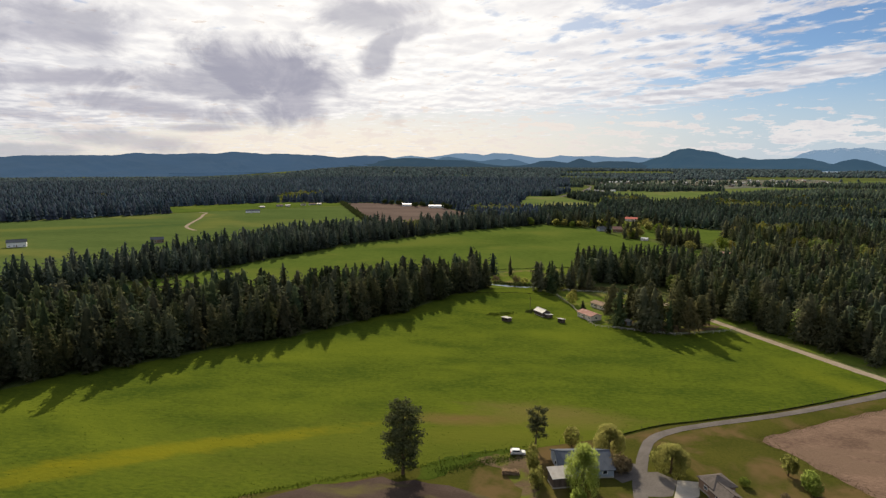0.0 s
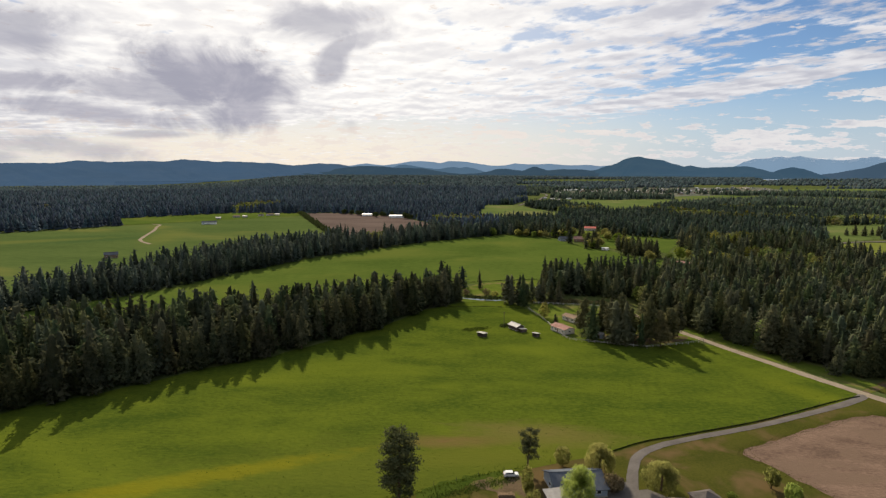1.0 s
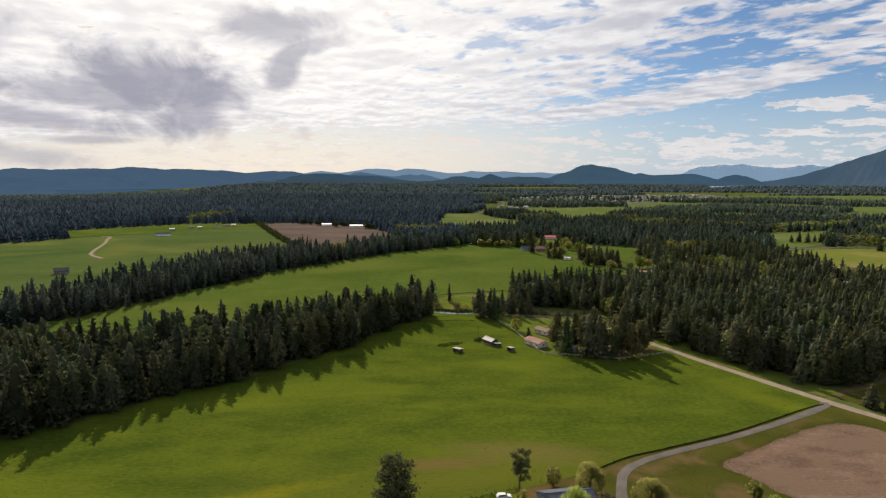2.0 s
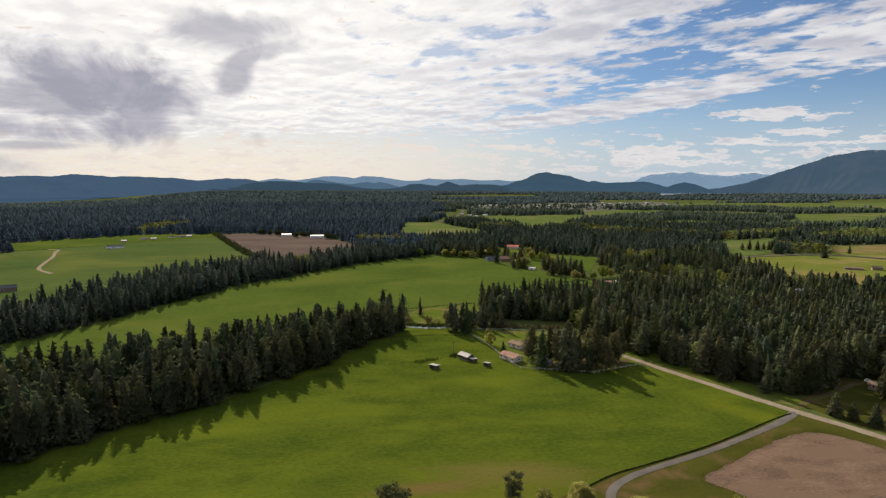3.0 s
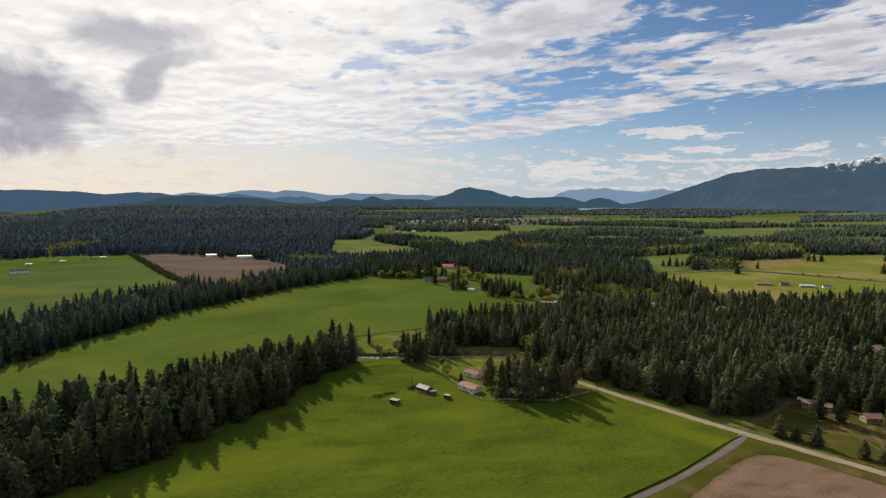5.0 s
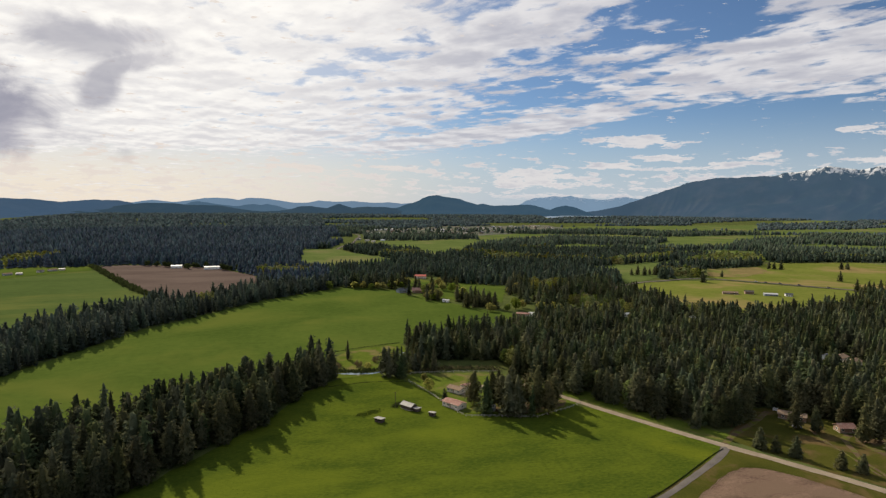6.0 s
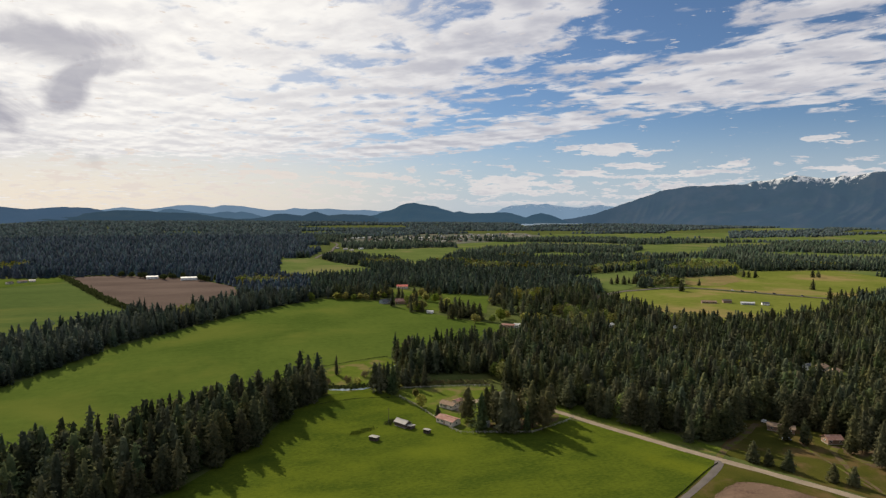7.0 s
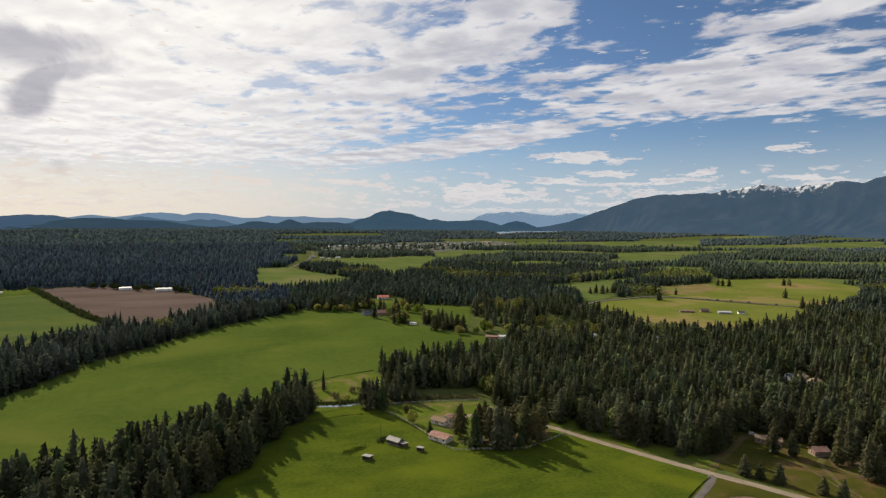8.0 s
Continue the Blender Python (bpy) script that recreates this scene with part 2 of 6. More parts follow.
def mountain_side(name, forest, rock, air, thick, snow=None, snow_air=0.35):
    """Far slopes, a backdrop: forest and rock, with blue distance haze mixed in as emission.
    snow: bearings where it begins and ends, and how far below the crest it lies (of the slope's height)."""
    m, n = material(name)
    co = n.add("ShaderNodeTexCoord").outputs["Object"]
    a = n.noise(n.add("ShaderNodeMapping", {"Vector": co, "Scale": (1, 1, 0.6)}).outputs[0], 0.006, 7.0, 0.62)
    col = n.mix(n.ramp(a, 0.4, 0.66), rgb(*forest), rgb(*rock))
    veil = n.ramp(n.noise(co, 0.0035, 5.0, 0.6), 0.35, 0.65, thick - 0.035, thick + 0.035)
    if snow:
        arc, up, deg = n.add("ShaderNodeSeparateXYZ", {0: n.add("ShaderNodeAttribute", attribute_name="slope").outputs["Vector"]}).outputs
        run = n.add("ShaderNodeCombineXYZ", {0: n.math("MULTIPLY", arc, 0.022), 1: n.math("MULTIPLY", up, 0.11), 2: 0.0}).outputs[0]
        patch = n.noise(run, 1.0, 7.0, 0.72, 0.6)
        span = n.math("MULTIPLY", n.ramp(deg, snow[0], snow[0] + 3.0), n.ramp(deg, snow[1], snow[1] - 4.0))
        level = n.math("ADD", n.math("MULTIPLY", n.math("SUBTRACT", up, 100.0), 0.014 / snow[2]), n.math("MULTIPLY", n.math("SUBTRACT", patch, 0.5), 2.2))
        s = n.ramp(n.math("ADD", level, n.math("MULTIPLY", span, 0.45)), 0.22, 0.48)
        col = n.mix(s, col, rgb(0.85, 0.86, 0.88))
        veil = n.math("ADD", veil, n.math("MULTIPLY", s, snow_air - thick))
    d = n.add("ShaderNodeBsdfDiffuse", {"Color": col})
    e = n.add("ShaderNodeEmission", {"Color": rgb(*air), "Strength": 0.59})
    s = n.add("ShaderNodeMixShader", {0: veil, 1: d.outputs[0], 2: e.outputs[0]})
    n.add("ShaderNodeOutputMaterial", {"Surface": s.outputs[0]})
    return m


M = dict(
    ground=surface("woodland_floor", (0.040, 0.052, 0.018), (0.072, 0.088, 0.028), 0.05, 0.8, third=(0.075, 0.080, 0.025), third_scale=0.01),
    meadow=surface("lush_grass", (0.029, 0.047, 0.007), (0.069, 0.088, 0.010), 0.030, 0.50, bump=0.35, third=(0.088, 0.108, 0.011), third_scale=0.010, third_at=(0.48, 0.74), stretch=(0.8, 1.5, 1),
                   patches=((-24, 198, 22, 6, 8, (0.112, 0.066, 0.032), 0.9), (8, 207, 34, 11, -4, (0.104, 0.080, 0.030), 0.72), (-14, 188, 34, 9, 10, (0.090, 0.092, 0.014), 0.6), (-20, 180, 110, 34, 12, (0.072, 0.083, 0.012), 0.55), (-105, 164, 60, 6, 26, (0.130, 0.120, 0.008), 0.6), (-140, 140, 40, 6, 34, (0.128, 0.118, 0.008), 0.5), (128, 258, 26, 10, -50, (0.110, 0.125, 0.011), 0.4))),
    lush=surface("dark_lush_grass", (0.024, 0.040, 0.006), (0.046, 0.064, 0.010), 0.15, 0.9, bump=0.4),
    meadow_far=surface("young_hay", (0.040, 0.063, 0.012), (0.063, 0.088, 0.017), 0.012, 0.16, third=(0.078, 0.094, 0.019), third_scale=0.006),
    # hay greyed and blued in its base colour to stand for haze
    west_hay=surface("hazed_western_hay", (0.042, 0.064, 0.019), (0.066, 0.090, 0.027), 0.010, 0.14, third=(0.092, 0.100, 0.028), third_scale=0.005, stretch=(0.6, 1.4, 1), patches=((-560, 760, 110, 60, 35, (0.036, 0.062, 0.020), 0.8), (-470, 800, 30, 120, 20, (0.088, 0.100, 0.026), 0.6), (-640, 700, 160, 25, 38, (0.092, 0.102, 0.026), 0.6))),
    valley_grass=surface("valley_pasture", (0.058, 0.082, 0.024), (0.086, 0.110, 0.034), 0.012, 0.10, third=(0.110, 0.110, 0.046), third_scale=0.006),
    dry_field=surface("dry_pasture", (0.078, 0.098, 0.018), (0.118, 0.128, 0.030), 0.012, 0.12, third=(0.165, 0.130, 0.055), third_scale=0.007),
    suburb=surface("gardens_and_streets", (0.058, 0.070, 0.052), (0.098, 0.102, 0.084), 0.02, 0.08, third=(0.14, 0.125, 0.10), third_scale=0.012),
    bank=surface("bare_bank", (0.105, 0.090, 0.036), (0.165, 0.125, 0.060), 0.03, 0.2, third=(0.10, 0.115, 0.03), third_scale=0.02),
    lawn=surface("mown_grass", (0.032, 0.037, 0.008), (0.057, 0.056, 0.012), 0.05, 1.2, third=(0.086, 0.060, 0.027), third_scale=0.045, third_at=(0.47, 0.66)),
    creek_grass=surface("rough_grass", (0.046, 0.070, 0.010), (0.086, 0.108, 0.018), 0.08, 1.0, third=(0.115, 0.098, 0.040), third_scale=0.05),
    soil=surface("tilled_soil", (0.078, 0.053, 0.040), (0.160, 0.109, 0.081), 0.09, 0.9, bump=0.8, third=(0.118, 0.082, 0.060), third_scale=0.05, third_at=(0.5, 0.62), stretch=(0.7, 1.35, 1.0)),
    # darker and greyer than the tilled soil
    dark_soil=surface("dark_soil", (0.040, 0.029, 0.025), (0.070, 0.052, 0.043), 0.06, 1.4, bump=0.6, third=(0.08, 0.07, 0.03), third_scale=0.04, stretch=(1.0, 2.6, 1.0)),
    soil_far=surface("tilled_soil_far", (0.066, 0.050, 0.044), (0.104, 0.080, 0.070), 0.01, 0.5, stretch=(0.6, 1.8, 1)),
    worn=surface("worn_ground", (0.060, 0.044, 0.027), (0.104, 0.076, 0.048), 0.12, 1.5, third=(0.075, 0.085, 0.016), third_scale=0.14, third_at=(0.46, 0.62)),
    gravel=surface("pale_gravel", (0.155, 0.127, 0.095), (0.235, 0.195, 0.150), 0.15, 2.5, bump=0.4),
    asphalt=surface("worn_asphalt", (0.080, 0.072, 0.067), (0.120, 0.109, 0.101), 0.12, 2.0, bump=0.2),
    concrete=surface("concrete", (0.24, 0.22, 0.19), (0.32, 0.295, 0.255), 0.3, 2.0, bump=0.1),
    # pale base colour stands in for sky reflected by ripples
    water=surface("sky_pale_water", (0.18, 0.23, 0.28), (0.26, 0.31, 0.36), 0.02, 0.2, rough=0.2, bump=0.05, spec=0.8),
    needle=foliage("fir_needles", (0.039, 0.053, 0.030), (0.095, 0.100, 0.048), 0.36, 0.16),
    # warmer, lighter copy of the edge needles: brownish sunlight put into the colour
    needle_yard=foliage("warm_lit_needles", (0.056, 0.060, 0.032), (0.124, 0.112, 0.052), 0.40, 0.3, vary=0.5),
    needle_one=foliage("fir_needles_edge", (0.044, 0.054, 0.030), (0.106, 0.104, 0.049), 0.36, 0.3, vary=0.65),
    # darkened for cloud shadow and blued for haze in the base colour
    needle_far=foliage("shaded_hazed_needles", (0.026, 0.039, 0.048), (0.040, 0.056, 0.066), 0.0, 0.02, fine=0.12),
    # distance haze put into the needle colour as extra blue
    needle_last=foliage("hazed_far_needles", (0.032, 0.048, 0.050), (0.049, 0.067, 0.068), 0.0, 0.01, fine=0.05),
    # bluish tone imitates the haze between the meadows
    needle_belt=foliage("hazed_belt_needles", (0.043, 0.060, 0.047), (0.088, 0.104, 0.074), 0.32, 0.1),
    # bluer than the near firs: haze over the valley, held in the colour
    needle_mid=foliage("hazed_valley_needles", (0.032, 0.048, 0.037), (0.068, 0.086, 0.055), 0.2, 0.06, fine=0.5),
    pine=foliage("pine_needles", (0.055, 0.066, 0.030), (0.115, 0.120, 0.052), 0.3, 0.5, vary=0.2),
    leaf=foliage("spring_leaves", (0.085, 0.125, 0.020), (0.170, 0.200, 0.035), 0.35, 0.25, vary=0.2),
    leaf_wood=foliage("spring_leaves_wood", (0.075, 0.092, 0.026), (0.150, 0.150, 0.045), 0.35, 0.2),
    bright=foliage("bright_willow_leaves", (0.175, 0.225, 0.050), (0.27, 0.32, 0.085), 0.90, 0.4, vary=0.2),
    olive=foliage("olive_willow_leaves", (0.135, 0.140, 0.038), (0.220, 0.212, 0.060), 0.85, 0.4, vary=0.2),
    budding=foliage("budding_grove_leaves", (0.105, 0.128, 0.036), (0.185, 0.196, 0.060), 0.4, 0.2),
    grove=foliage("russet_olive_leaves", (0.12, 0.11, 0.035), (0.20, 0.18, 0.055), 0.4, 0.4, vary=0.3),
    brownish=foliage("budding_twigs", (0.11, 0.085, 0.05), (0.19, 0.15, 0.08), 0.3, 0.4, vary=0.2),
    bark=surface("bark", (0.06, 0.042, 0.028), (0.13, 0.09, 0.06), 1.0, 6.0, bump=0.6),
    cut_wood=surface("cut_logs", (0.10, 0.070, 0.048), (0.24, 0.17, 0.11), 1.2, 5.0, bump=0.4),
    slate=surface("slate_blue_roof", (0.066, 0.075, 0.090), (0.100, 0.110, 0.128), 0.6, 4.0, bump=0.15, stretch=(3, 1, 1)),
    edge_grass=surface("field_edge_grass", (0.060, 0.062, 0.016), (0.098, 0.088, 0.030), 0.1, 1.0),
    tussock=foliage("tussock_grass", (0.036, 0.058, 0.006), (0.062, 0.086, 0.010), 0.4, 0.05, vary=0.15, fine=0.4),
    lush_leaf=foliage("lush_grass_blades", (0.034, 0.054, 0.009), (0.060, 0.082, 0.014), 0.4, 0.3, vary=0.15),
    hedge=foliage("hedge_leaves", (0.030, 0.041, 0.014), (0.052, 0.064, 0.022), 0.2, 0.4, vary=0.15),
    wood=surface("weathered_boards", (0.06, 0.048, 0.038), (0.13, 0.105, 0.085), 0.8, 6.0, bump=0.3, stretch=(1, 1, 0.2)),
    fence=surface("grey_fence_wood", (0.28, 0.26, 0.23), (0.45, 0.43, 0.39), 0.8, 6.0),
    tin=surface("galvanised_sheet", (0.18, 0.172, 0.165), (0.27, 0.26, 0.25), 0.6, 5.0, rough=0.65, metal=0.0, spec=0.2, bump=0.1, third=(0.24, 0.15, 0.11), third_scale=0.4, third_at=(0.6, 0.75)),
    rust_roof=surface("red_brown_shingles", (0.21, 0.118, 0.098), (0.30, 0.180, 0.150), 0.8, 5.0, bump=0.2, third=(0.33, 0.24, 0.20), third_scale=0.3),
    tan_roof=surface("tan_shingles", (0.17, 0.122, 0.088), (0.24, 0.178, 0.130), 0.8, 5.0, bump=0.2),
    grey_roof=surface("grey_shingles", (0.068, 0.060, 0.055), (0.108, 0.095, 0.088), 0.8, 5.0, bump=0.3),
    dark_roof=surface("dark_blue_shingles", (0.05, 0.055, 0.065), (0.09, 0.10, 0.115), 0.8, 5.0, bump=0.2),
    red_roof=surface("red_metal_roof", (0.40, 0.13, 0.10), (0.52, 0.19, 0.15), 0.5, 3.0, rough=0.5),
    white_roof=surface("white_metal_roof", (0.36, 0.37, 0.38), (0.48, 0.48, 0.48), 0.4, 3.0, rough=0.5, spec=0.3),
    cream=plain("cream_siding", (0.60, 0.54, 0.44), 0.7, change=0.08),
    white=plain("white_paint", (0.78, 0.78, 0.76), 0.6, change=0.04),
    grey_wall=plain("grey_siding", (0.34, 0.34, 0.34), 0.7, change=0.1),
    blue_wall=plain("blue_grey_siding", (0.22, 0.26, 0.30), 0.7, change=0.1),
    brown_wall=plain("brown_siding", (0.20, 0.13, 0.09), 0.7, change=0.15),
    glass=glass("window_glass"),
    car_white=plain("white_car_paint", (0.58, 0.58, 0.58), 0.25, change=0.02, spec=0.6),
    car_blue=plain("pale_blue_car_paint", (0.26, 0.32, 0.42), 0.3, change=0.03, spec=0.5),
    car_dark=plain("dark_car_paint", (0.05, 0.055, 0.065), 0.25, change=0.05, spec=0.6),
    rubber=plain("rubber", (0.02, 0.02, 0.02), 0.8),
    steel=plain("steel", (0.5, 0.5, 0.5), 0.35, 0.9),
    lamp=plain("lamp_glass", (0.7, 0.7, 0.68), 0.15),
    tail=plain("tail_lamp", (0.4, 0.02, 0.02), 0.2),
)
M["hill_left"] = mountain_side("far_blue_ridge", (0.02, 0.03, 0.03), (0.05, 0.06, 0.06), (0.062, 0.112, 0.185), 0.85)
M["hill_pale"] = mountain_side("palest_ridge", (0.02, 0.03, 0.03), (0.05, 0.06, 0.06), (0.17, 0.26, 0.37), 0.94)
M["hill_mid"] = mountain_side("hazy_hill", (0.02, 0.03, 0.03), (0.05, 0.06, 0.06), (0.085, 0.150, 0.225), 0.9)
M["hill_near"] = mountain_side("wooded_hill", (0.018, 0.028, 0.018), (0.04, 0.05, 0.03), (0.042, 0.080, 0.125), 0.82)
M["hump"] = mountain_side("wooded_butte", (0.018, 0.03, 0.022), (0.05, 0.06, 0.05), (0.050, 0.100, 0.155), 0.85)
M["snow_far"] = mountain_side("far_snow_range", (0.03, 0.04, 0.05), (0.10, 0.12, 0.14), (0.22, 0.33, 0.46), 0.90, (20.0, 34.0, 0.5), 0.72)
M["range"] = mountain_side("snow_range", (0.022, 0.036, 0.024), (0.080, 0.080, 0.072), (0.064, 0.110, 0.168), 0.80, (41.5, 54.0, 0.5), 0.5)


# ---- making meshes ----
def rise(x, y):
    """Height of the valley floor: level, then lifting gently towards the hills."""
    r = np.hypot(x, y)
    k = np.clip((np.degrees(np.arctan2(x, y)) + 32.0) / 16.0, 0.0, 1.0)
    return 50.0 * np.clip((r - 1800.0) / 1900.0, 0.0, 1.0) ** 1.6 * k * k * (3 - 2 * k)


def mesh_of(name, verts, tris, mat, smooth=False):
    verts, tris = np.asarray(verts, dtype=np.float32), np.asarray(tris, dtype=np.int32)
    me = bpy.data.meshes.new(name)
    me.vertices.add(len(verts))
    me.vertices.foreach_set("co", verts.ravel())
    me.loops.add(tris.size)
    me.loops.foreach_set("vertex_index", tris.ravel())
    me.polygons.add(len(tris))
    me.polygons.foreach_set("loop_start", np.arange(0, tris.size, 3, dtype=np.int32))
    if smooth:
        me.polygons.foreach_set("use_smooth", np.ones(len(tris), dtype=bool))
    me.update(calc_edges=True)
    me.materials.append(mat)
    return me


def part(name, bm, mat, parent, label=""):
    """Links a bmesh as one mesh object under a thing or a part."""
    me = bpy.data.meshes.new(name)
    bm.to_mesh(me)
    bm.free()
    me.materials.append(mat)
    ob = new(name, me)
    ob.parent = parent
    return tagged(ob, label)


def thing(name, m, label, category, group=""):
    ob = new(name)
    ob.empty_display_size = 0.5
    ob.matrix_basis = m
    return tagged(ob, label, category, group)


def box(bm, x0, y0, z0, x1, y1, z1, bevel=0.0):
    made = bmesh.ops.create_cube(bm, size=1, matrix=Matrix.LocRotScale(((x0 + x1) / 2, (y0 + y1) / 2, (z0 + z1) / 2), None, (abs(x1 - x0), abs(y1 - y0), abs(z1 - z0))))
    if bevel:
        edges = {e for v in made["verts"] for e in v.link_edges}
        bmesh.ops.bevel(bm, geom=list(edges), offset=bevel, segments=1, affect="EDGES")
    return bm


def cut_box(x0, y0, z0, x1, y1, z1, bevel=0.0):
    return box(bmesh.new(), x0, y0, z0, x1, y1, z1, bevel)


def tube(bm, a, b, r0, r1, sides=7):
    a, b = Vector(a), Vector(b)
    turn = (b - a).to_track_quat("Z", "Y").to_matrix().to_4x4()
    bmesh.ops.create_cone(bm, cap_ends=True, segments=sides, radius1=r0, radius2=r1, depth=(b - a).length, matrix=Matrix.Translation((a + b) / 2) @ turn)
    return bm


def slab(bm, corners, down):
    """A thick sheet: the corners' face, pushed down by a thickness."""
    top = [bm.verts.new(c) for c in corners]
    low = [bm.verts.new((c[0], c[1], c[2] - down)) for c in corners]
    bm.faces.new(top)
    bm.faces.new(low[::-1])
    for i in range(len(top)):
        j = (i + 1) % len(top)
        bm.faces.new((top[j], top[i], low[i], low[j]))
    return bm


def inside(poly, x, y):
    poly = np.asarray(poly, dtype=float)
    hit = np.zeros(np.shape(x), dtype=bool)
    for (x0, y0), (x1, y1) in zip(poly, np.roll(poly, -1, 0)):
        if y0 == y1:
            continue
        hit ^= ((y0 > y) != (y1 > y)) & (x < (x1 - x0) * (y - y0) / (y1 - y0) + x0)
    return hit


def soft_outline(pts, step=9.0, wander=1.2, seed=0):
    """An outline with its sides broken up and bent a little, as land has."""
    rnd, out = random.Random(seed), []
    for (x0, y0), (x1, y1) in zip(pts, pts[1:] + pts[:1]):
        k = max(1, int(math.hypot(x1 - x0, y1 - y0) / step))
        for i in range(k):
            f = i / k
            out.append((x0 + (x1 - x0) * f + rnd.uniform(-wander, wander), y0 + (y1 - y0) * f + rnd.uniform(-wander, wander)))
    return out


def land(name, pts, mat, lift, label, step=9.0, wander=1.2, relief=0.0):
    """A sheet of land laid on the valley floor."""
    out = soft_outline(pts, step, wander, len(name))
    bm = bmesh.new()
    bm.faces.new([bm.verts.new((x, y, 0)) for x, y in out])
    bmesh.ops.triangulate(bm, faces=bm.faces[:])
    for _ in range(6):
        long = [e for e in bm.edges if e.calc_length() > 90]
        if not long:
            break
        bmesh.ops.subdivide_edges(bm, edges=long, cuts=1)
        bmesh.ops.triangulate(bm, faces=[f for f in bm.faces if len(f.verts) > 3])
    for v in bm.verts:
        v.co.z = float(rise(v.co.x, v.co.y)) + lift
    bmesh.ops.recalc_face_normals(bm, faces=bm.faces[:])
    if sum(f.normal.z for f in bm.faces) < 0:
        bmesh.ops.reverse_faces(bm, faces=bm.faces[:])
    ob = part(name, bm, mat, None)
    return tagged(ob, label, name.rsplit("_", 1)[-1], kind="structure")


def smooth_line(pts, step=4.0):
    """Points along a line that bends smoothly through the given ones."""
    P, out = [Vector(p) for p in pts], []
    for i in range(len(P) - 1):
        a, b, c, d = P[max(i - 1, 0)], P[i], P[i + 1], P[min(i + 2, len(P) - 1)]
        k = max(2, int((c - b).length / step))
        for j in range(k):
            t = j / k
            out.append(0.5 * (2 * b + (c - a) * t + (2 * a - 5 * b + 4 * c - d) * t * t + (3 * b - a - 3 * c + d) * t ** 3))
    return out + [P[-1]]


def ribbon(name, pts, widths, mat, lift, label, step=4.0, category="road", ragged=0.25):
    line, rnd = smooth_line(pts, step), random.Random(3)
    bm, prev, n = bmesh.new(), None, len(line)
    for i, p in enumerate(line):
        way = (line[min(i + 1, n - 1)] - line[max(i - 1, 0)]).normalized()
        off = Vector((-way.y, way.x))
        w = np.interp(i / (n - 1), np.linspace(0, 1, len(widths)), widths) / 2
        z = float(rise(p.x, p.y)) + lift
        row = [bm.verts.new((*(p + off * s), z + c)) for s, c in ((w + rnd.uniform(-ragged, ragged), 0), (0, 0.06), (-w + rnd.uniform(-ragged, ragged), 0))]
        if prev:
            for k in (0, 1):
                bm.faces.new((prev[k], prev[k + 1], row[k + 1], row[k]))
        prev = row
    ob = part(name, bm, mat, None)
    return tagged(ob, label, category, kind="structure")


# ---- the land ----
MAIN = [(-330, 90), (-215, 185), (-197, 211), (-169, 238), (-148, 264), (-122, 286), (-100, 316), (-76, 349), (-56, 395), (-30, 424), (-5, 430), (12, 412), (27, 362), (35, 338), (52, 328), (74, 321), (105, 335), (119, 317), (136, 284), (149, 259), (137, 250), (93, 227), (60, 212), (46, 205), (24, 191), (0, 181), (-14, 174), (-42, 158), (-75, 140), (-130, 95), (-260, 20)]
F2 = [(-420, 210), (-330, 262), (-250, 300), (-200, 328), (-150, 360), (-100, 402), (-62, 436), (-42, 458), (-30, 492), (0, 508), (28, 516), (50, 514), (75, 524), (106, 534), (137, 541), (158, 538), (206, 612), (181, 641), (157, 669), (131, 719), (112, 786), (93, 784), (87, 842), (40, 878), (8, 884), (-86, 796), (-205, 621), (-254, 491), (-274, 432), (-330, 350), (-440, 280)]
F3 = [(-380, 330), (-345, 420), (-325, 490), (-310, 610), (-226, 735), (-218, 807), (-276, 909), (-347, 1069), (-432, 1262), (-615, 952), (-768, 746), (-1000, 540), (-700, 250)]
DIRT3 = [(-418, 1266), (-377, 1286), (-298, 1266), (-196, 1200), (-120, 1060), (-100, 860), (-205, 738), (-208, 810), (-262, 909), (-333, 1069)]
CREEK = [(-34, 424), (-5, 428), (20, 424), (32, 450), (30, 517), (-17, 505), (-42, 458)]
YARD = [(14, 410), (30, 350), (38, 336), (74, 322), (106, 334), (110, 345), (84, 412), (55, 418), (20, 424)]
NEAR_LAND = [(-130, 40), (-130, 99), (-75, 147), (-42, 165), (-14, 181), (0, 188), (24, 198), (46, 211), (93, 233), (137, 256), (150, 260), (172, 226), (186, 198), (215, 140), (230, 40)]
RIGHT_LAWN = [(156, 268), (190, 292), (205, 305), (228, 300), (243, 262), (255, 225), (232, 160), (204, 165), (182, 214)]
SOIL_R = [(75, 198), (77, 202), (86, 207), (97, 214), (108, 221), (118, 227), (127, 232), (134, 235), (140, 236.5), (147, 235), (152, 231.5), (157, 225), (161, 219), (170, 202), (196, 140), (150, 105), (93, 168), (89, 175), (85, 182), (81, 190), (77, 195)]
FIELD_E = [(403, 792), (485, 845), (562, 858), (634, 846), (685, 774), (742, 708), (770, 660), (640, 600), (540, 560), (440, 545), (400, 580), (380, 630), (385, 700)]
FIELD_F = [(637, 892), (690, 960), (720, 1007), (874, 1034), (967, 1098), (1195, 1069), (1160, 930), (1113, 863), (925, 740), (800, 680), (750, 722), (700, 800), (650, 864)]
FIELD_G = [(486, 1068), (556, 1104), (660, 1137), (797, 1181), (760, 1120), (730, 1082), (640, 1028), (600, 985), (565, 915), (480, 858), (461, 861), (480, 920), (506, 960), (465, 1033)]
FIELD_A = [(-30, 1656), (61, 1674), (89, 1523), (144, 1386), (171, 1312), (120, 1176), (63, 1158), (-11, 1126), (-43, 1195)]
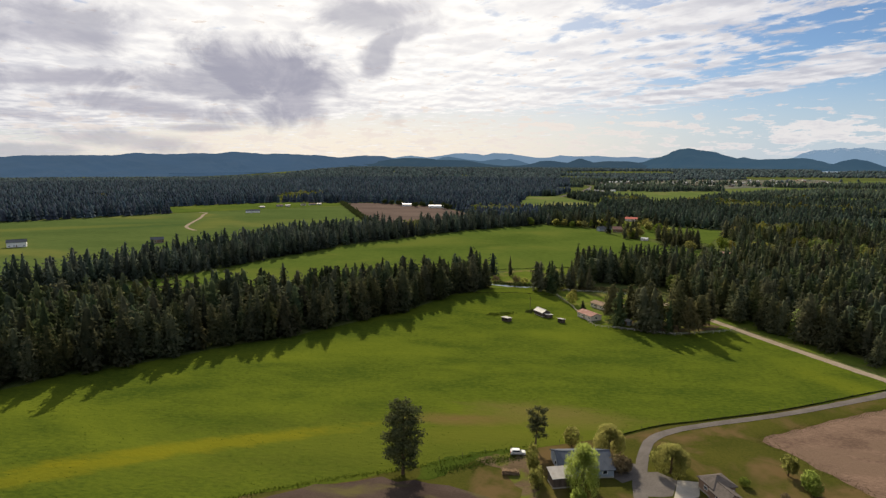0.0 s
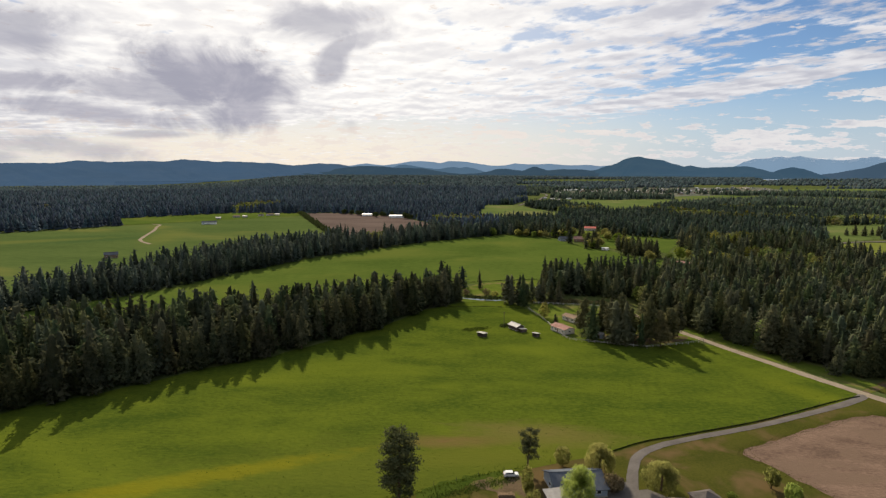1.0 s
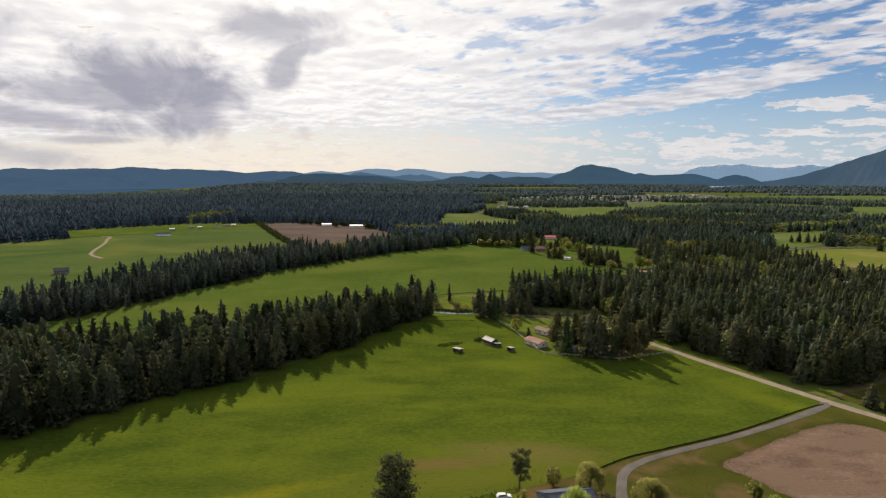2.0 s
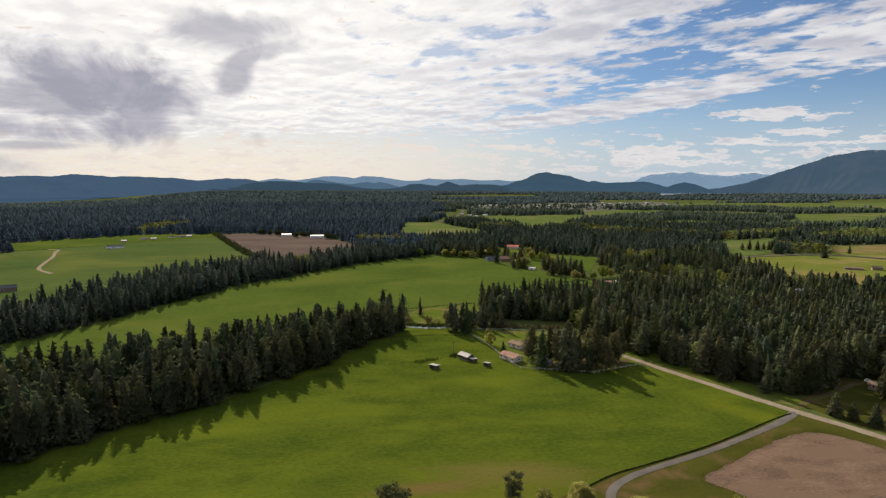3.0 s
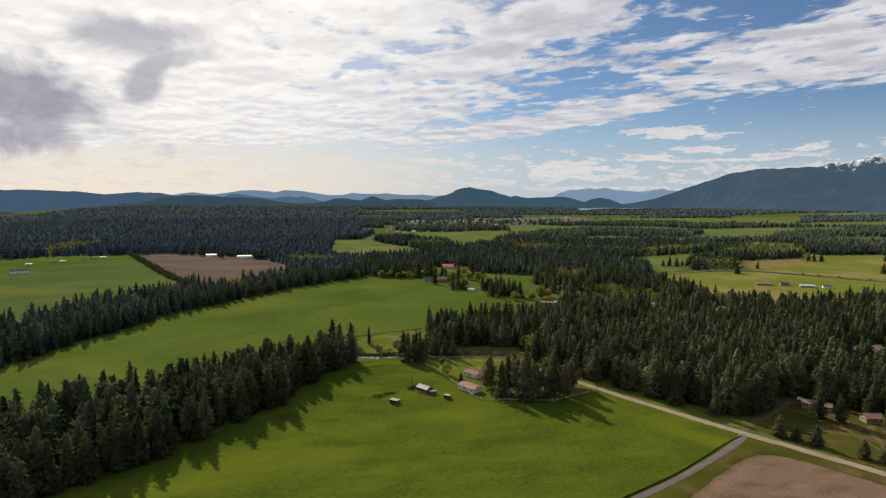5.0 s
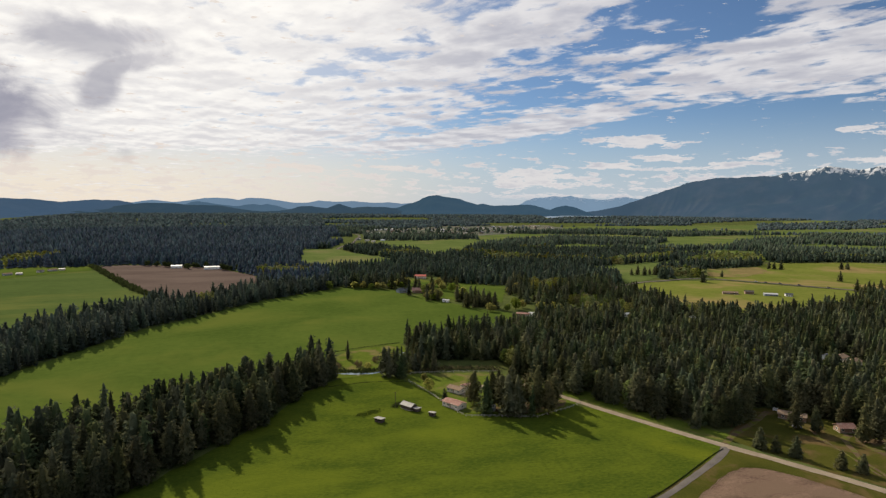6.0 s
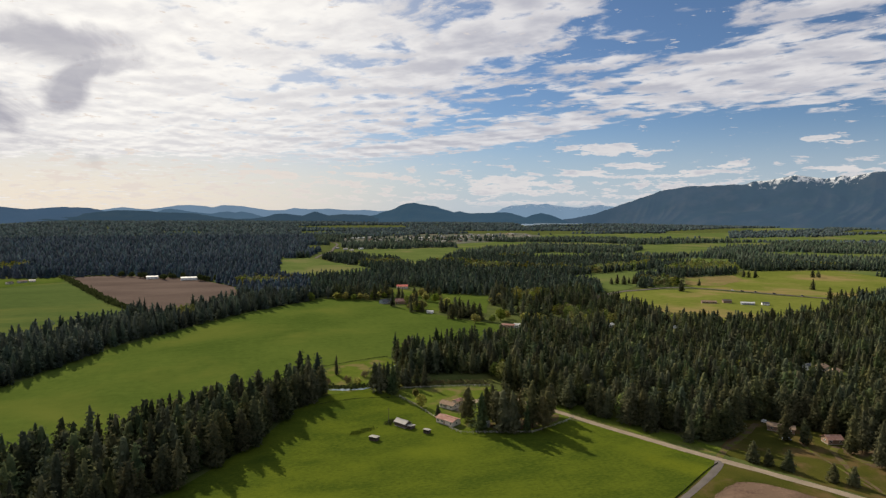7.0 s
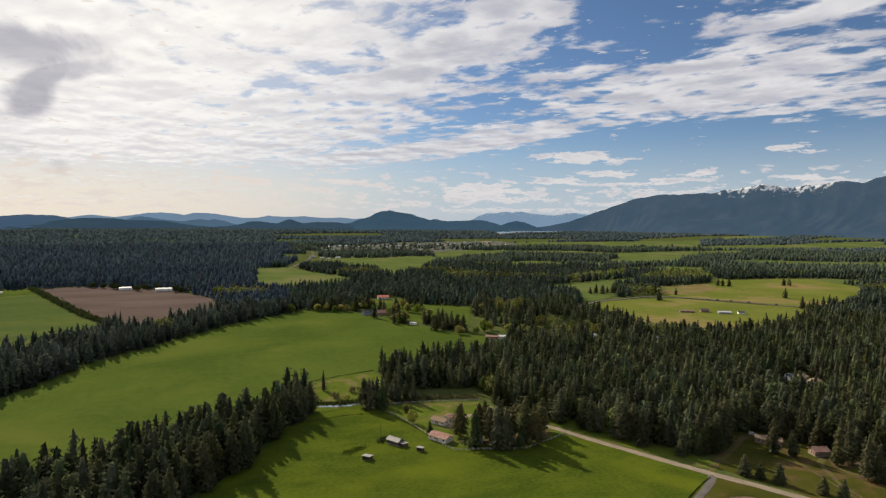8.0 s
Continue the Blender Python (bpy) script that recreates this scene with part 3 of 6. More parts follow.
FIELD_B = [(212, 1817), (310, 1941), (445, 2018), (587, 2041), (481, 1697), (355, 1454), (250, 1332), (256, 1532), (192, 1585)]
FIELD_C = [(729, 1707), (832, 1754), (915, 1663), (807, 1486), (647, 1520)]
FIELD_D = [(614, 2124), (728, 2220), (968, 2261), (846, 1999), (607, 1892), (545, 1855)]
FIELD_H = [(1117, 1732), (1293, 1872), (1566, 1872), (1243, 1545), (1030, 1517), (1014, 1565)]
FIELD_I = [(1041, 2605), (1386, 2684), (1798, 2599), (2202, 2486), (1953, 2217), (1574, 2292), (1229, 2400), (962, 2363)]
CLEAR_1 = [(117, 931), (138, 966), (158, 933), (194, 897), (257, 854), (199, 712), (142, 733), (116, 774), (92, 817)]
GARDEN_EDGE = [(92, 842), (139, 858), (223, 770), (218, 636), (184, 601), (145, 637), (122, 702), (95, 751)]
CLEAR_2 = [(105, 985), (175, 990), (175, 900), (120, 900)]
FIELD_J = [(1361, 1999), (1640, 2004), (1904, 1940), (1712, 1755), (1473, 1812), (1255, 1853)]
FIELD_K = [(980, 1449), (1124, 1456), (1215, 1374), (1091, 1245), (983, 1288), (878, 1312)]
FIELD_L = [(2358, 2116), (2646, 2143), (2936, 2071), (2675, 1874), (2379, 1935), (2174, 1930)]
FIELD_M = [(2634, 2773), (3211, 3023), (3304, 2890), (2832, 2490), (2344, 2479)]
LEFT_GAP = [(-690, 960), (-618, 958), (-412, 1190), (-420, 1262), (-560, 1262), (-720, 1080)]
TOWN = [(231, 2554), (649, 2791), (1194, 2811), (1200, 2600), (1076, 2403), (220, 2200)]
YARD_BACK = [(24, 424), (90, 412), (94, 440), (62, 456), (30, 450)]
FOREST_GAP = [(330, 350), (372, 360), (380, 395), (352, 402), (338, 380)]
CREEK_ROAD_AREA = [(175, 640), (150, 600), (205, 600), (215, 630)]

NEAR_CLEAR = [(-140, 40), (-140, 120), (-60, 178), (20, 215), (100, 246), (157, 270), (190, 200), (260, 40)]
LAKE_SHORE = [(1400, 3230), (1620, 3400), (1800, 3560), (2230, 3880), (2420, 4080), (2620, 4250), (2500, 4640), (1700, 4100)]
PASTURE_GROVE = [(598, 1140), (700, 1172), (788, 1205), (871, 1302), (724, 1257), (631, 1195)]
HILL_GROVE = [(743, 1091), (924, 1062), (990, 1120), (1060, 1250), (1000, 1290), (870, 1220)]
OPEN = [YARD_BACK, PASTURE_GROVE, HILL_GROVE, MAIN, NEAR_CLEAR, LAKE_SHORE, F2, F3, DIRT3, CREEK, YARD, NEAR_LAND, RIGHT_LAWN, FIELD_E, FIELD_F, FIELD_G, FIELD_A, FIELD_B, FIELD_C, FIELD_D, FIELD_H, FIELD_I, FIELD_J, FIELD_K, FIELD_L, FIELD_M, CLEAR_1, CLEAR_2, GARDEN_EDGE, LEFT_GAP, CREEK_ROAD_AREA, FOREST_GAP]


def make_ground():
    rings = np.concatenate([np.linspace(0, 1800, 19)[1:], np.linspace(1800, 4960, 34)[1:]])
    k = 128
    a = np.linspace(0, 2 * np.pi, k, endpoint=False)
    v, t = [(0, 0, 0)], []
    for r in rings:
        for b in a:
            v.append((r * np.sin(b), r * np.cos(b), float(rise(r * np.sin(b), r * np.cos(b)))))
    for j in range(k):
        t.append((0, 1 + (j + 1) % k, 1 + j))
    for i in range(len(rings) - 1):
        for j in range(k):
            p, q = 1 + i * k + j, 1 + i * k + (j + 1) % k
            t += [(p, q, q + k), (p, q + k, p + k)]
    ob = new("ground", mesh_of("ground", v, [(x, z, y) for x, y, z in t], M["ground"], True))
    tagged(ob, "dark woodland floor and rough grass across a wide valley", "ground", kind="structure")


make_ground()
land("front_meadow", MAIN, M["meadow"], 0.06, "lush green hay meadow in front of the conifer wood")
land("second_meadow", F2, M["meadow_far"], 0.06, "long green hay meadow between two belts of conifers")
land("far_left_meadow", F3, M["west_hay"], 0.06, "broad green hay field beyond the second tree belt")
land("tilled_field", DIRT3, M["soil_far"], 0.08, "bare brown tilled field beside white barns")
land("creek_meadow", CREEK, M["creek_grass"], 0.03, "rough grass along a small creek")
land("farmyard_lawn", YARD, M["creek_grass"], 0.07, "mown farmyard grass around the pink-roofed house")
land("homestead_lawn", NEAR_LAND, M["lawn"], 0.03, "patchy mown grass round the near houses")
land("woodland_lawn", RIGHT_LAWN, M["lawn"], 0.03, "lawn with dry patches in a forest clearing")
land("bare_field", SOIL_R, M["soil"], 0.05, "bare reddish-brown tilled field beside the lane", wander=0.5, step=3)
land("dirt_lot", [(-90, 128), (-75, 138), (-59, 148), (-42, 155), (-22, 154), (-8, 149), (4, 138), (0, 105), (-60, 95)], M["dark_soil"], 0.07, "bare brown dirt lot beside the homestead", step=5)
land("car_patch", [(-17, 170), (-12, 174.5), (-4, 178.5), (2, 178), (3, 170), (3, 160), (2, 148), (-3, 146), (-2, 155), (-5, 160), (-9, 166), (-13, 168)], M["worn"], 0.075, "worn dirt parking patch in the grass", step=2, wander=0.6)
land("lush_strip", [(-32, 156), (-32, 165), (-24, 171), (-16, 176), (-6, 179), (-6, 177), (-14, 173), (-21, 165), (-26, 158)], M["lush"], 0.08, "dark lush grass between the pine and the parked car", 1.5, 0.9)
land("field_east", FIELD_E, M["dry_field"], 0.3, "pale green pasture with a long white barn")
land("field_hill", FIELD_F, M["dry_field"], 0.3, "dry yellow-green pasture above the highway")
for field_name, outline in (("field_strip", FIELD_G), ("valley_field", FIELD_A), ("valley_field", FIELD_B), ("valley_strip", FIELD_C), ("valley_strip", FIELD_D), ("valley_field", FIELD_H), ("valley_field", FIELD_I), ("clearing_field", CLEAR_1), ("valley_strip", FIELD_J), ("dry_strip", FIELD_K), ("valley_field", FIELD_L), ("valley_field", FIELD_M), ("clearing_field", LEFT_GAP)):
    land(field_name, outline, M["meadow_far" if "clearing" in field_name else "valley_grass"], 0.3, "green valley pasture framed by forest", 25, 4)
land("valley_floor", [(60, 1020), (420, 980), (1050, 640), (2100, 900), (3100, 1900), (2300, 2500), (1400, 2700), (500, 2600), (260, 2100), (120, 1700)], M["valley_grass"], 0.12, "green valley pastures between the far woods", 60, 10)
land("town_ground", [(225, 2560), (649, 2795), (1194, 2815), (1205, 2600), (1076, 2400), (629, 2195), (364, 2100), (215, 2200)], M["suburb"], 0.4, "grey-green gardens and streets of the far small town", 40, 8)
land("dry_bank", [(739, 1013), (800, 1018), (872, 1023), (830, 960), (775, 914), (700, 880), (661, 900), (670, 940)], M["bank"], 0.5, "bare brown bank at the top of the pasture", 12, 5)
land("lake_water", [(1478, 3385), (1580, 3700), (1720, 3950), (1850, 4180), (2060, 4330), (2260, 4240), (2420, 4150), (2330, 4060), (2200, 3960), (2020, 3840), (1817, 3690), (1640, 3520)], M["water"], 0.8, "pale still lake at the foot of the range", 40, 6)
ribbon("gravel_road", [(84, 398), (92, 376), (103, 354), (119, 320), (136, 287), (151, 260), (167, 233), (180, 210), (200, 170), (245, 80)], [4.5, 5.0, 5.4, 5.4, 5.4], M["gravel"], 0.13, "straight pale gravel road along the forest edge")
ribbon("lane", [(150, 259), (137, 248.5), (93, 223.5), (60, 208), (46, 200), (38, 191), (33, 174), (30, 157), (28, 120)], [4.4, 3.2, 3.1, 3.2, 3.8, 5.0], M["asphalt"], 0.11, "grey paved lane curving past the homestead", ragged=0.12)
ribbon("field_track", [(-595, 976), (-575, 968), (-562, 936), (-533, 878), (-505, 809), (-478, 751), (-443, 716)], [4.6, 4.6], M["gravel"], 0.12, "pale dirt track curving across the hay field", 10)
ribbon("highway", [(380, 750), (405, 798), (480, 849), (534, 863), (600, 878), (645, 857), (680, 815), (709, 771), (745, 718), (800, 680), (900, 640)], [8, 8], M["asphalt"], 0.6, "grey highway crossing the eastern pasture", 12)
ribbon("far_highway", [(62, 1640), (84, 1740), (106, 1811), (140, 1940), (160, 2065), (190, 2221), (189, 2337), (150, 2450)], [8, 8], M["asphalt"], 1.0, "pale highway curving through far woods", 25)


# ---- mountains ----
def ridge(name, radius, depth, crest, mat, label, rough=6.0, seed=0, foot=40.0, carve=0.3, narrow=0.0):
    """A mountain range seen along its length: crest heights by bearing, worn slopes falling towards the valley. narrow: degrees over which it tapers in depth."""
    b0, b1 = crest[0][0], crest[-1][0]
    cols, rows = int((b1 - b0) * 16) + 2, 34
    bs = np.linspace(b0, b1, cols)
    hs = np.interp(bs, [c[0] for c in crest], [c[1] for c in crest])
    wide = np.hanning(41) / np.hanning(41).sum()
    kern = np.hanning(7) / np.hanning(7).sum()
    calm = np.convolve(np.pad(hs, 20, mode="edge"), wide, "valid")
    hs = np.convolve(np.pad(hs, 3, mode="edge"), kern, "valid")
    hs = hs + np.array([noise.fractal(Vector((b * 2.2, seed, 0.5)), 0.8, 2.2, 5) for b in bs]) * rough * 0.5
    v, t, marks = [], [], []
    for i in range(cols):
        deep = depth * min(1.0, 0.08 + 0.92 * max((bs[i] - b0 - narrow * 0.6) / narrow, 0.0)) if narrow else depth
        for j in range(rows + 3):
            f = j / rows if j <= rows else 1.0 + (j - rows) * 0.02
            r = radius - deep + deep * f
            a = radians(bs[i])
            x, y = r * math.sin(a), r * math.cos(a)
            nz = noise.fractal(Vector((x * 0.004 + seed, y * 0.004, seed)), 0.9, 2.1, 6)
            warp = noise.noise(Vector((x * 0.0016, y * 0.0016, seed))) * 2.4
            arc = radius * a
            spur = abs(noise.noise(Vector((arc * 0.0042 + warp, r * 0.0016 + seed, 3.1)))) + 0.5 * abs(noise.noise(Vector((arc * 0.011 + warp * 2, r * 0.005 + seed, 7.7))))
            up = f ** 1.2 if f <= 1 else 1 - (f - 1) * 6
            top = calm[i] + (hs[i] - calm[i]) * min(f, 1.0) ** 5
            z = foot + (top - foot) * up + nz * rough * 0.8 * math.sin(math.pi * min(f, 1) * 0.8)
            z -= spur * max(top - foot, 0) * carve * math.sin(math.pi * min(f, 1))
            v.append((x, y, z))
            marks.append((arc, f * 100.0, bs[i]))
    w = rows + 3
    for i in range(cols - 1):
        for j in range(w - 1):
            p = i * w + j
            t += [(p, p + 1, p + w + 1), (p, p + w + 1, p + w)]
    me = mesh_of(name, v, t, mat, True)
    me.attributes.new("slope", "FLOAT_VECTOR", "POINT").data.foreach_set("vector", np.array(marks, dtype=np.float32).ravel())
    return tagged(new(name, me), label, "mountain", kind="structure")


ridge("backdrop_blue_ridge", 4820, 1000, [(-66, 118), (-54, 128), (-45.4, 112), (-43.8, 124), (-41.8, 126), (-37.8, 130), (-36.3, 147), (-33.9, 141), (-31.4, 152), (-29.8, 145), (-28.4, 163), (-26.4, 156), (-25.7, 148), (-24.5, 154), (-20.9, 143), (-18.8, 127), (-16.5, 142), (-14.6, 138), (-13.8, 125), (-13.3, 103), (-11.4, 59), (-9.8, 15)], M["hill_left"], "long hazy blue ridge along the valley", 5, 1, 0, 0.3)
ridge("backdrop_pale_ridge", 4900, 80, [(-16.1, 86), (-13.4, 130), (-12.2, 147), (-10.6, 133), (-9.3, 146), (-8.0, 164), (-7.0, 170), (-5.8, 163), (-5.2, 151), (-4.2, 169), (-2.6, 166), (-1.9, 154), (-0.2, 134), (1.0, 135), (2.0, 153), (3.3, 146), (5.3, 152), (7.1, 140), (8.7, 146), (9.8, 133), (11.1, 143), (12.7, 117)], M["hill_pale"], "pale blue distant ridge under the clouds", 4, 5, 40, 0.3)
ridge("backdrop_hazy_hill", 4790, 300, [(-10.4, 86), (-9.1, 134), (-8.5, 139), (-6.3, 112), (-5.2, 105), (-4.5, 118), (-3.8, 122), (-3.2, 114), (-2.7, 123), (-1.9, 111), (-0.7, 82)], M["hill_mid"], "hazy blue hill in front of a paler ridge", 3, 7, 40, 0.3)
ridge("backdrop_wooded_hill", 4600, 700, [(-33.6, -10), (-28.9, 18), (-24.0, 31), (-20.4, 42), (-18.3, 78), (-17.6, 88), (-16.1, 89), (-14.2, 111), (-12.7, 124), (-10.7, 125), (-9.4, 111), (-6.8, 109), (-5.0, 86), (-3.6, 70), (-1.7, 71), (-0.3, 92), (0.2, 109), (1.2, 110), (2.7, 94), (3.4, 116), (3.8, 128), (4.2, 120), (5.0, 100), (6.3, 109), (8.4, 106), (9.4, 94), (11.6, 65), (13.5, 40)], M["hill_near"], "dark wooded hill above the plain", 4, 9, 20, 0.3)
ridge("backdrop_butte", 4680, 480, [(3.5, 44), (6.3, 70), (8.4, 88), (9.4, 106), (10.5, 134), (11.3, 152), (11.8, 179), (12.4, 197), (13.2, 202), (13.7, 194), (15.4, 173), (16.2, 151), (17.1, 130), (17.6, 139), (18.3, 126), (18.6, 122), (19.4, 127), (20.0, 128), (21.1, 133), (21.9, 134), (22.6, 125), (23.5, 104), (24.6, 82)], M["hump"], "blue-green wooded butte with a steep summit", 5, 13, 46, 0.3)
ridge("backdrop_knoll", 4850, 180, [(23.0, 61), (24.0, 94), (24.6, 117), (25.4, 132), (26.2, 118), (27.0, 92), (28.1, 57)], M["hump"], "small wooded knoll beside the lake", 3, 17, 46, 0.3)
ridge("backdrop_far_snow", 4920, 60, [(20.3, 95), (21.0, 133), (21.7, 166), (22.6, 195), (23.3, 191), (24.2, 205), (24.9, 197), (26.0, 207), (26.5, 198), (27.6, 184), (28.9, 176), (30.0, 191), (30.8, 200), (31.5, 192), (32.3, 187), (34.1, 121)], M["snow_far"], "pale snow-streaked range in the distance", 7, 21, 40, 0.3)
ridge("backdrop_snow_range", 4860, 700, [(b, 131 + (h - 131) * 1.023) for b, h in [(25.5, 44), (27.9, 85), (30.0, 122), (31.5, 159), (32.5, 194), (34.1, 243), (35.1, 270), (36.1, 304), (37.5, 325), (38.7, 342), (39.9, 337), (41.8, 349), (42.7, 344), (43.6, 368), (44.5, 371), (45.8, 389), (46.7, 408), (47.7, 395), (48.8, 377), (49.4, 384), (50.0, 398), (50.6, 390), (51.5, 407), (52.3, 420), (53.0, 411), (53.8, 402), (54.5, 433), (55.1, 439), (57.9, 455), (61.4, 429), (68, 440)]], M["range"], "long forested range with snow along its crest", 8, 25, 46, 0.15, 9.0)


# ---- trees ----
def conifer(seed, height, reach, rings=6, sides=7, branches=70, along=5, flake=1.0, bare=0.06, top=0.7, belly=0.16, ragged=0.3):
    """Needle crown: drooping branches of needle flakes round a dark inner body, uneven from side to side. Vertices and triangles."""
    rnd = random.Random(seed)
    V, T = [], []
    lobes = [(rnd.uniform(0, 6.28), rnd.uniform(0.05, 0.9), rnd.uniform(0.4, 1.0) * ragged) for _ in range(6)]

    def radius(u, a):
        f = min(max((u - bare) / (1 - bare), 0.0), 1.0)
        r = (1 - f ** 1.45) ** top * (0.60 + 0.40 * min(1, f / belly))
        for la, lu, k in lobes:
            r *= 1 + k * math.cos(a - la) * math.exp(-((f - lu) / 0.2) ** 2)
        return reach * r

    n = rings * sides
    for k in range(rings):
        u = bare + (0.93 - bare) * k / (rings - 1)
        for q in range(sides):
            a = (q + 0.5 * (k % 2)) * 6.283 / sides
            r = radius(u, a) * 0.52 * rnd.uniform(0.7, 1.3)
            V.append((math.cos(a) * r, math.sin(a) * r, height * u + rnd.uniform(-0.3, 0.3) * height / rings))
    V.append((0, 0, height * 0.96))
    V.append((0, 0, height * (bare + 0.04)))
    for k in range(rings - 1):
        for q in range(sides):
            p, p2 = k * sides + q, k * sides + (q + 1) % sides
            T += [(p, p2, p2 + sides), (p, p2 + sides, p + sides)]
    for q in range(sides):
        T.append(((rings - 1) * sides + q, (rings - 1) * sides + (q + 1) % sides, n))
        T.append(((q + 1) % sides, q, n + 1))
    a = rnd.uniform(0, 6.28)
    for i in range(branches):
        f = 1 - math.sqrt((i + rnd.random()) / branches * 0.995)
        a += 2.4 + rnd.uniform(-0.5, 0.5)
        u = bare + (1.0 - bare) * f
        long = radius(u, a) * rnd.uniform(0.78, 1.2) + 0.12 * flake
        fall = (0.34 - 0.55 * f + rnd.uniform(-0.12, 0.12)) * long
        c, s = math.cos(a), math.sin(a)
        for j in range(along):
            g = 0.50 + 0.52 * (j + rnd.random()) / along
            size = flake * rnd.uniform(0.65, 1.3) * (1.12 - 0.45 * f)
            swing = rnd.gauss(0, 0.32) * long * 0.5
            x, y = c * long * g - s * swing, s * long * g + c * swing
            z = height * u - fall * g * g + rnd.gauss(0, 0.22) * flake
            t = a + rnd.gauss(0, 0.7)
            dx, dy, dz = math.cos(t), math.sin(t), rnd.gauss(-0.25, 0.4)
            wx, wy, wz = -math.sin(t) * 0.52, math.cos(t) * 0.52, rnd.gauss(0, 0.34)
            k = len(V)
            V.extend([(x - dx * size * 0.45 - wx * size, y - dy * size * 0.45 - wy * size, z - dz * size * 0.45 - wz * size), (x - dx * size * 0.45 + wx * size, y - dy * size * 0.45 + wy * size, z - dz * size * 0.45 + wz * size), (x + dx * size * 0.6, y + dy * size * 0.6, z + dz * size * 0.6)])
            T.append((k, k + 1, k + 2))
    return np.array(V, dtype=np.float32), np.array(T, dtype=np.int32)


def spire(seed, height, reach, sides=5, tiers=3):
    """A far conifer: a few ragged cones."""
    rnd = random.Random(seed)
    V, T = [], []
    for k in range(tiers):
        z0, z1 = height * (0.05 + 0.28 * k), height * (1.0 if k == tiers - 1 else 0.5 + 0.27 * k)
        r = reach * (1 - 0.27 * k)
        i = len(V)
        V.append((rnd.uniform(-0.1, 0.1) * reach, rnd.uniform(-0.1, 0.1) * reach, z1))
        for q in range(sides):
            a, rr = (q + rnd.uniform(-0.3, 0.3)) * 6.283 / sides, r * rnd.uniform(0.7, 1.2)
            V.append((rr * math.cos(a), rr * math.sin(a), z0 + rnd.uniform(-0.06, 0.06) * height))
        T.extend([(i, i + 1 + q, i + 1 + (q + 1) % sides) for q in range(sides)])
    return np.array(V, dtype=np.float32), np.array(T, dtype=np.int32)


def leafy(seed, lobes, count, size, hang=0.0, shell=0.72):
    """A crown of many small leaf sprays on the outside of several lobes (centre, radii)."""
    rnd = random.Random(seed)
    V, T = [], []
    total = sum(l[3] * l[4] + l[3] * l[5] for l in lobes)
    for cx, cy, cz, rx, ry, rz in lobes:
        for _ in range(int(count * (rx * ry + rx * rz) / total)):
            d = Vector((rnd.gauss(0, 1), rnd.gauss(0, 1), rnd.gauss(0, 1))).normalized()
            f = rnd.uniform(shell, 1.08) + 0.12 * math.sin(d.x * 7 + d.y * 9 + d.z * 6 + seed)
            c = Vector((cx + d.x * rx * f, cy + d.y * ry * f, cz + d.z * rz * f))
            s = size * rnd.uniform(0.6, 1.4)
            u = Vector((rnd.gauss(0, 1), rnd.gauss(0, 1), rnd.gauss(0, 0.6) - hang * 3)).normalized()
            w = u.cross(d + Vector((rnd.uniform(-0.6, 0.6), rnd.uniform(-0.6, 0.6), rnd.uniform(-0.6, 0.6)))).normalized()
            i = len(V)
            V.extend([tuple(c - u * s * 0.5), tuple(c + w * s * 0.38), tuple(c + u * s * (0.7 + hang)), tuple(c - w * s * 0.38)])
            T.extend([(i, i + 1, i + 2), (i, i + 2, i + 3)])
    return np.array(V, dtype=np.float32), np.array(T, dtype=np.int32)


def trunk_bm(height, r, lean=0.0, limbs=0, seed=0, spread=2.5, sides=7):
    rnd, bm = random.Random(seed), bmesh.new()
    tube(bm, (0, 0, -0.3), (lean * 0.5, 0, height * 0.5), r, r * 0.66, sides)
    tube(bm, (lean * 0.5, 0, height * 0.49), (lean, 0, height), r * 0.66, r * 0.14, sides)
    for _ in range(limbs):
        a, z = rnd.uniform(0, 6.28), height * rnd.uniform(0.3, 0.75)
        x = lean * z / height
        tube(bm, (x, 0, z), (x + math.cos(a) * spread * rnd.uniform(0.6, 1), math.sin(a) * spread * rnd.uniform(0.6, 1), z + spread * rnd.uniform(0.3, 0.9)), r * 0.36, r * 0.08, 5)
    return bm


def tree(name, m, crown, crown_mat, trunk, label, category="tree", group=""):
    ob = thing(name, m, label, category, group)
    part("trunk", trunk, M["bark"], ob)
    c = new("crown", mesh_of("crown", *crown, crown_mat))
    c.parent = ob
    return ob


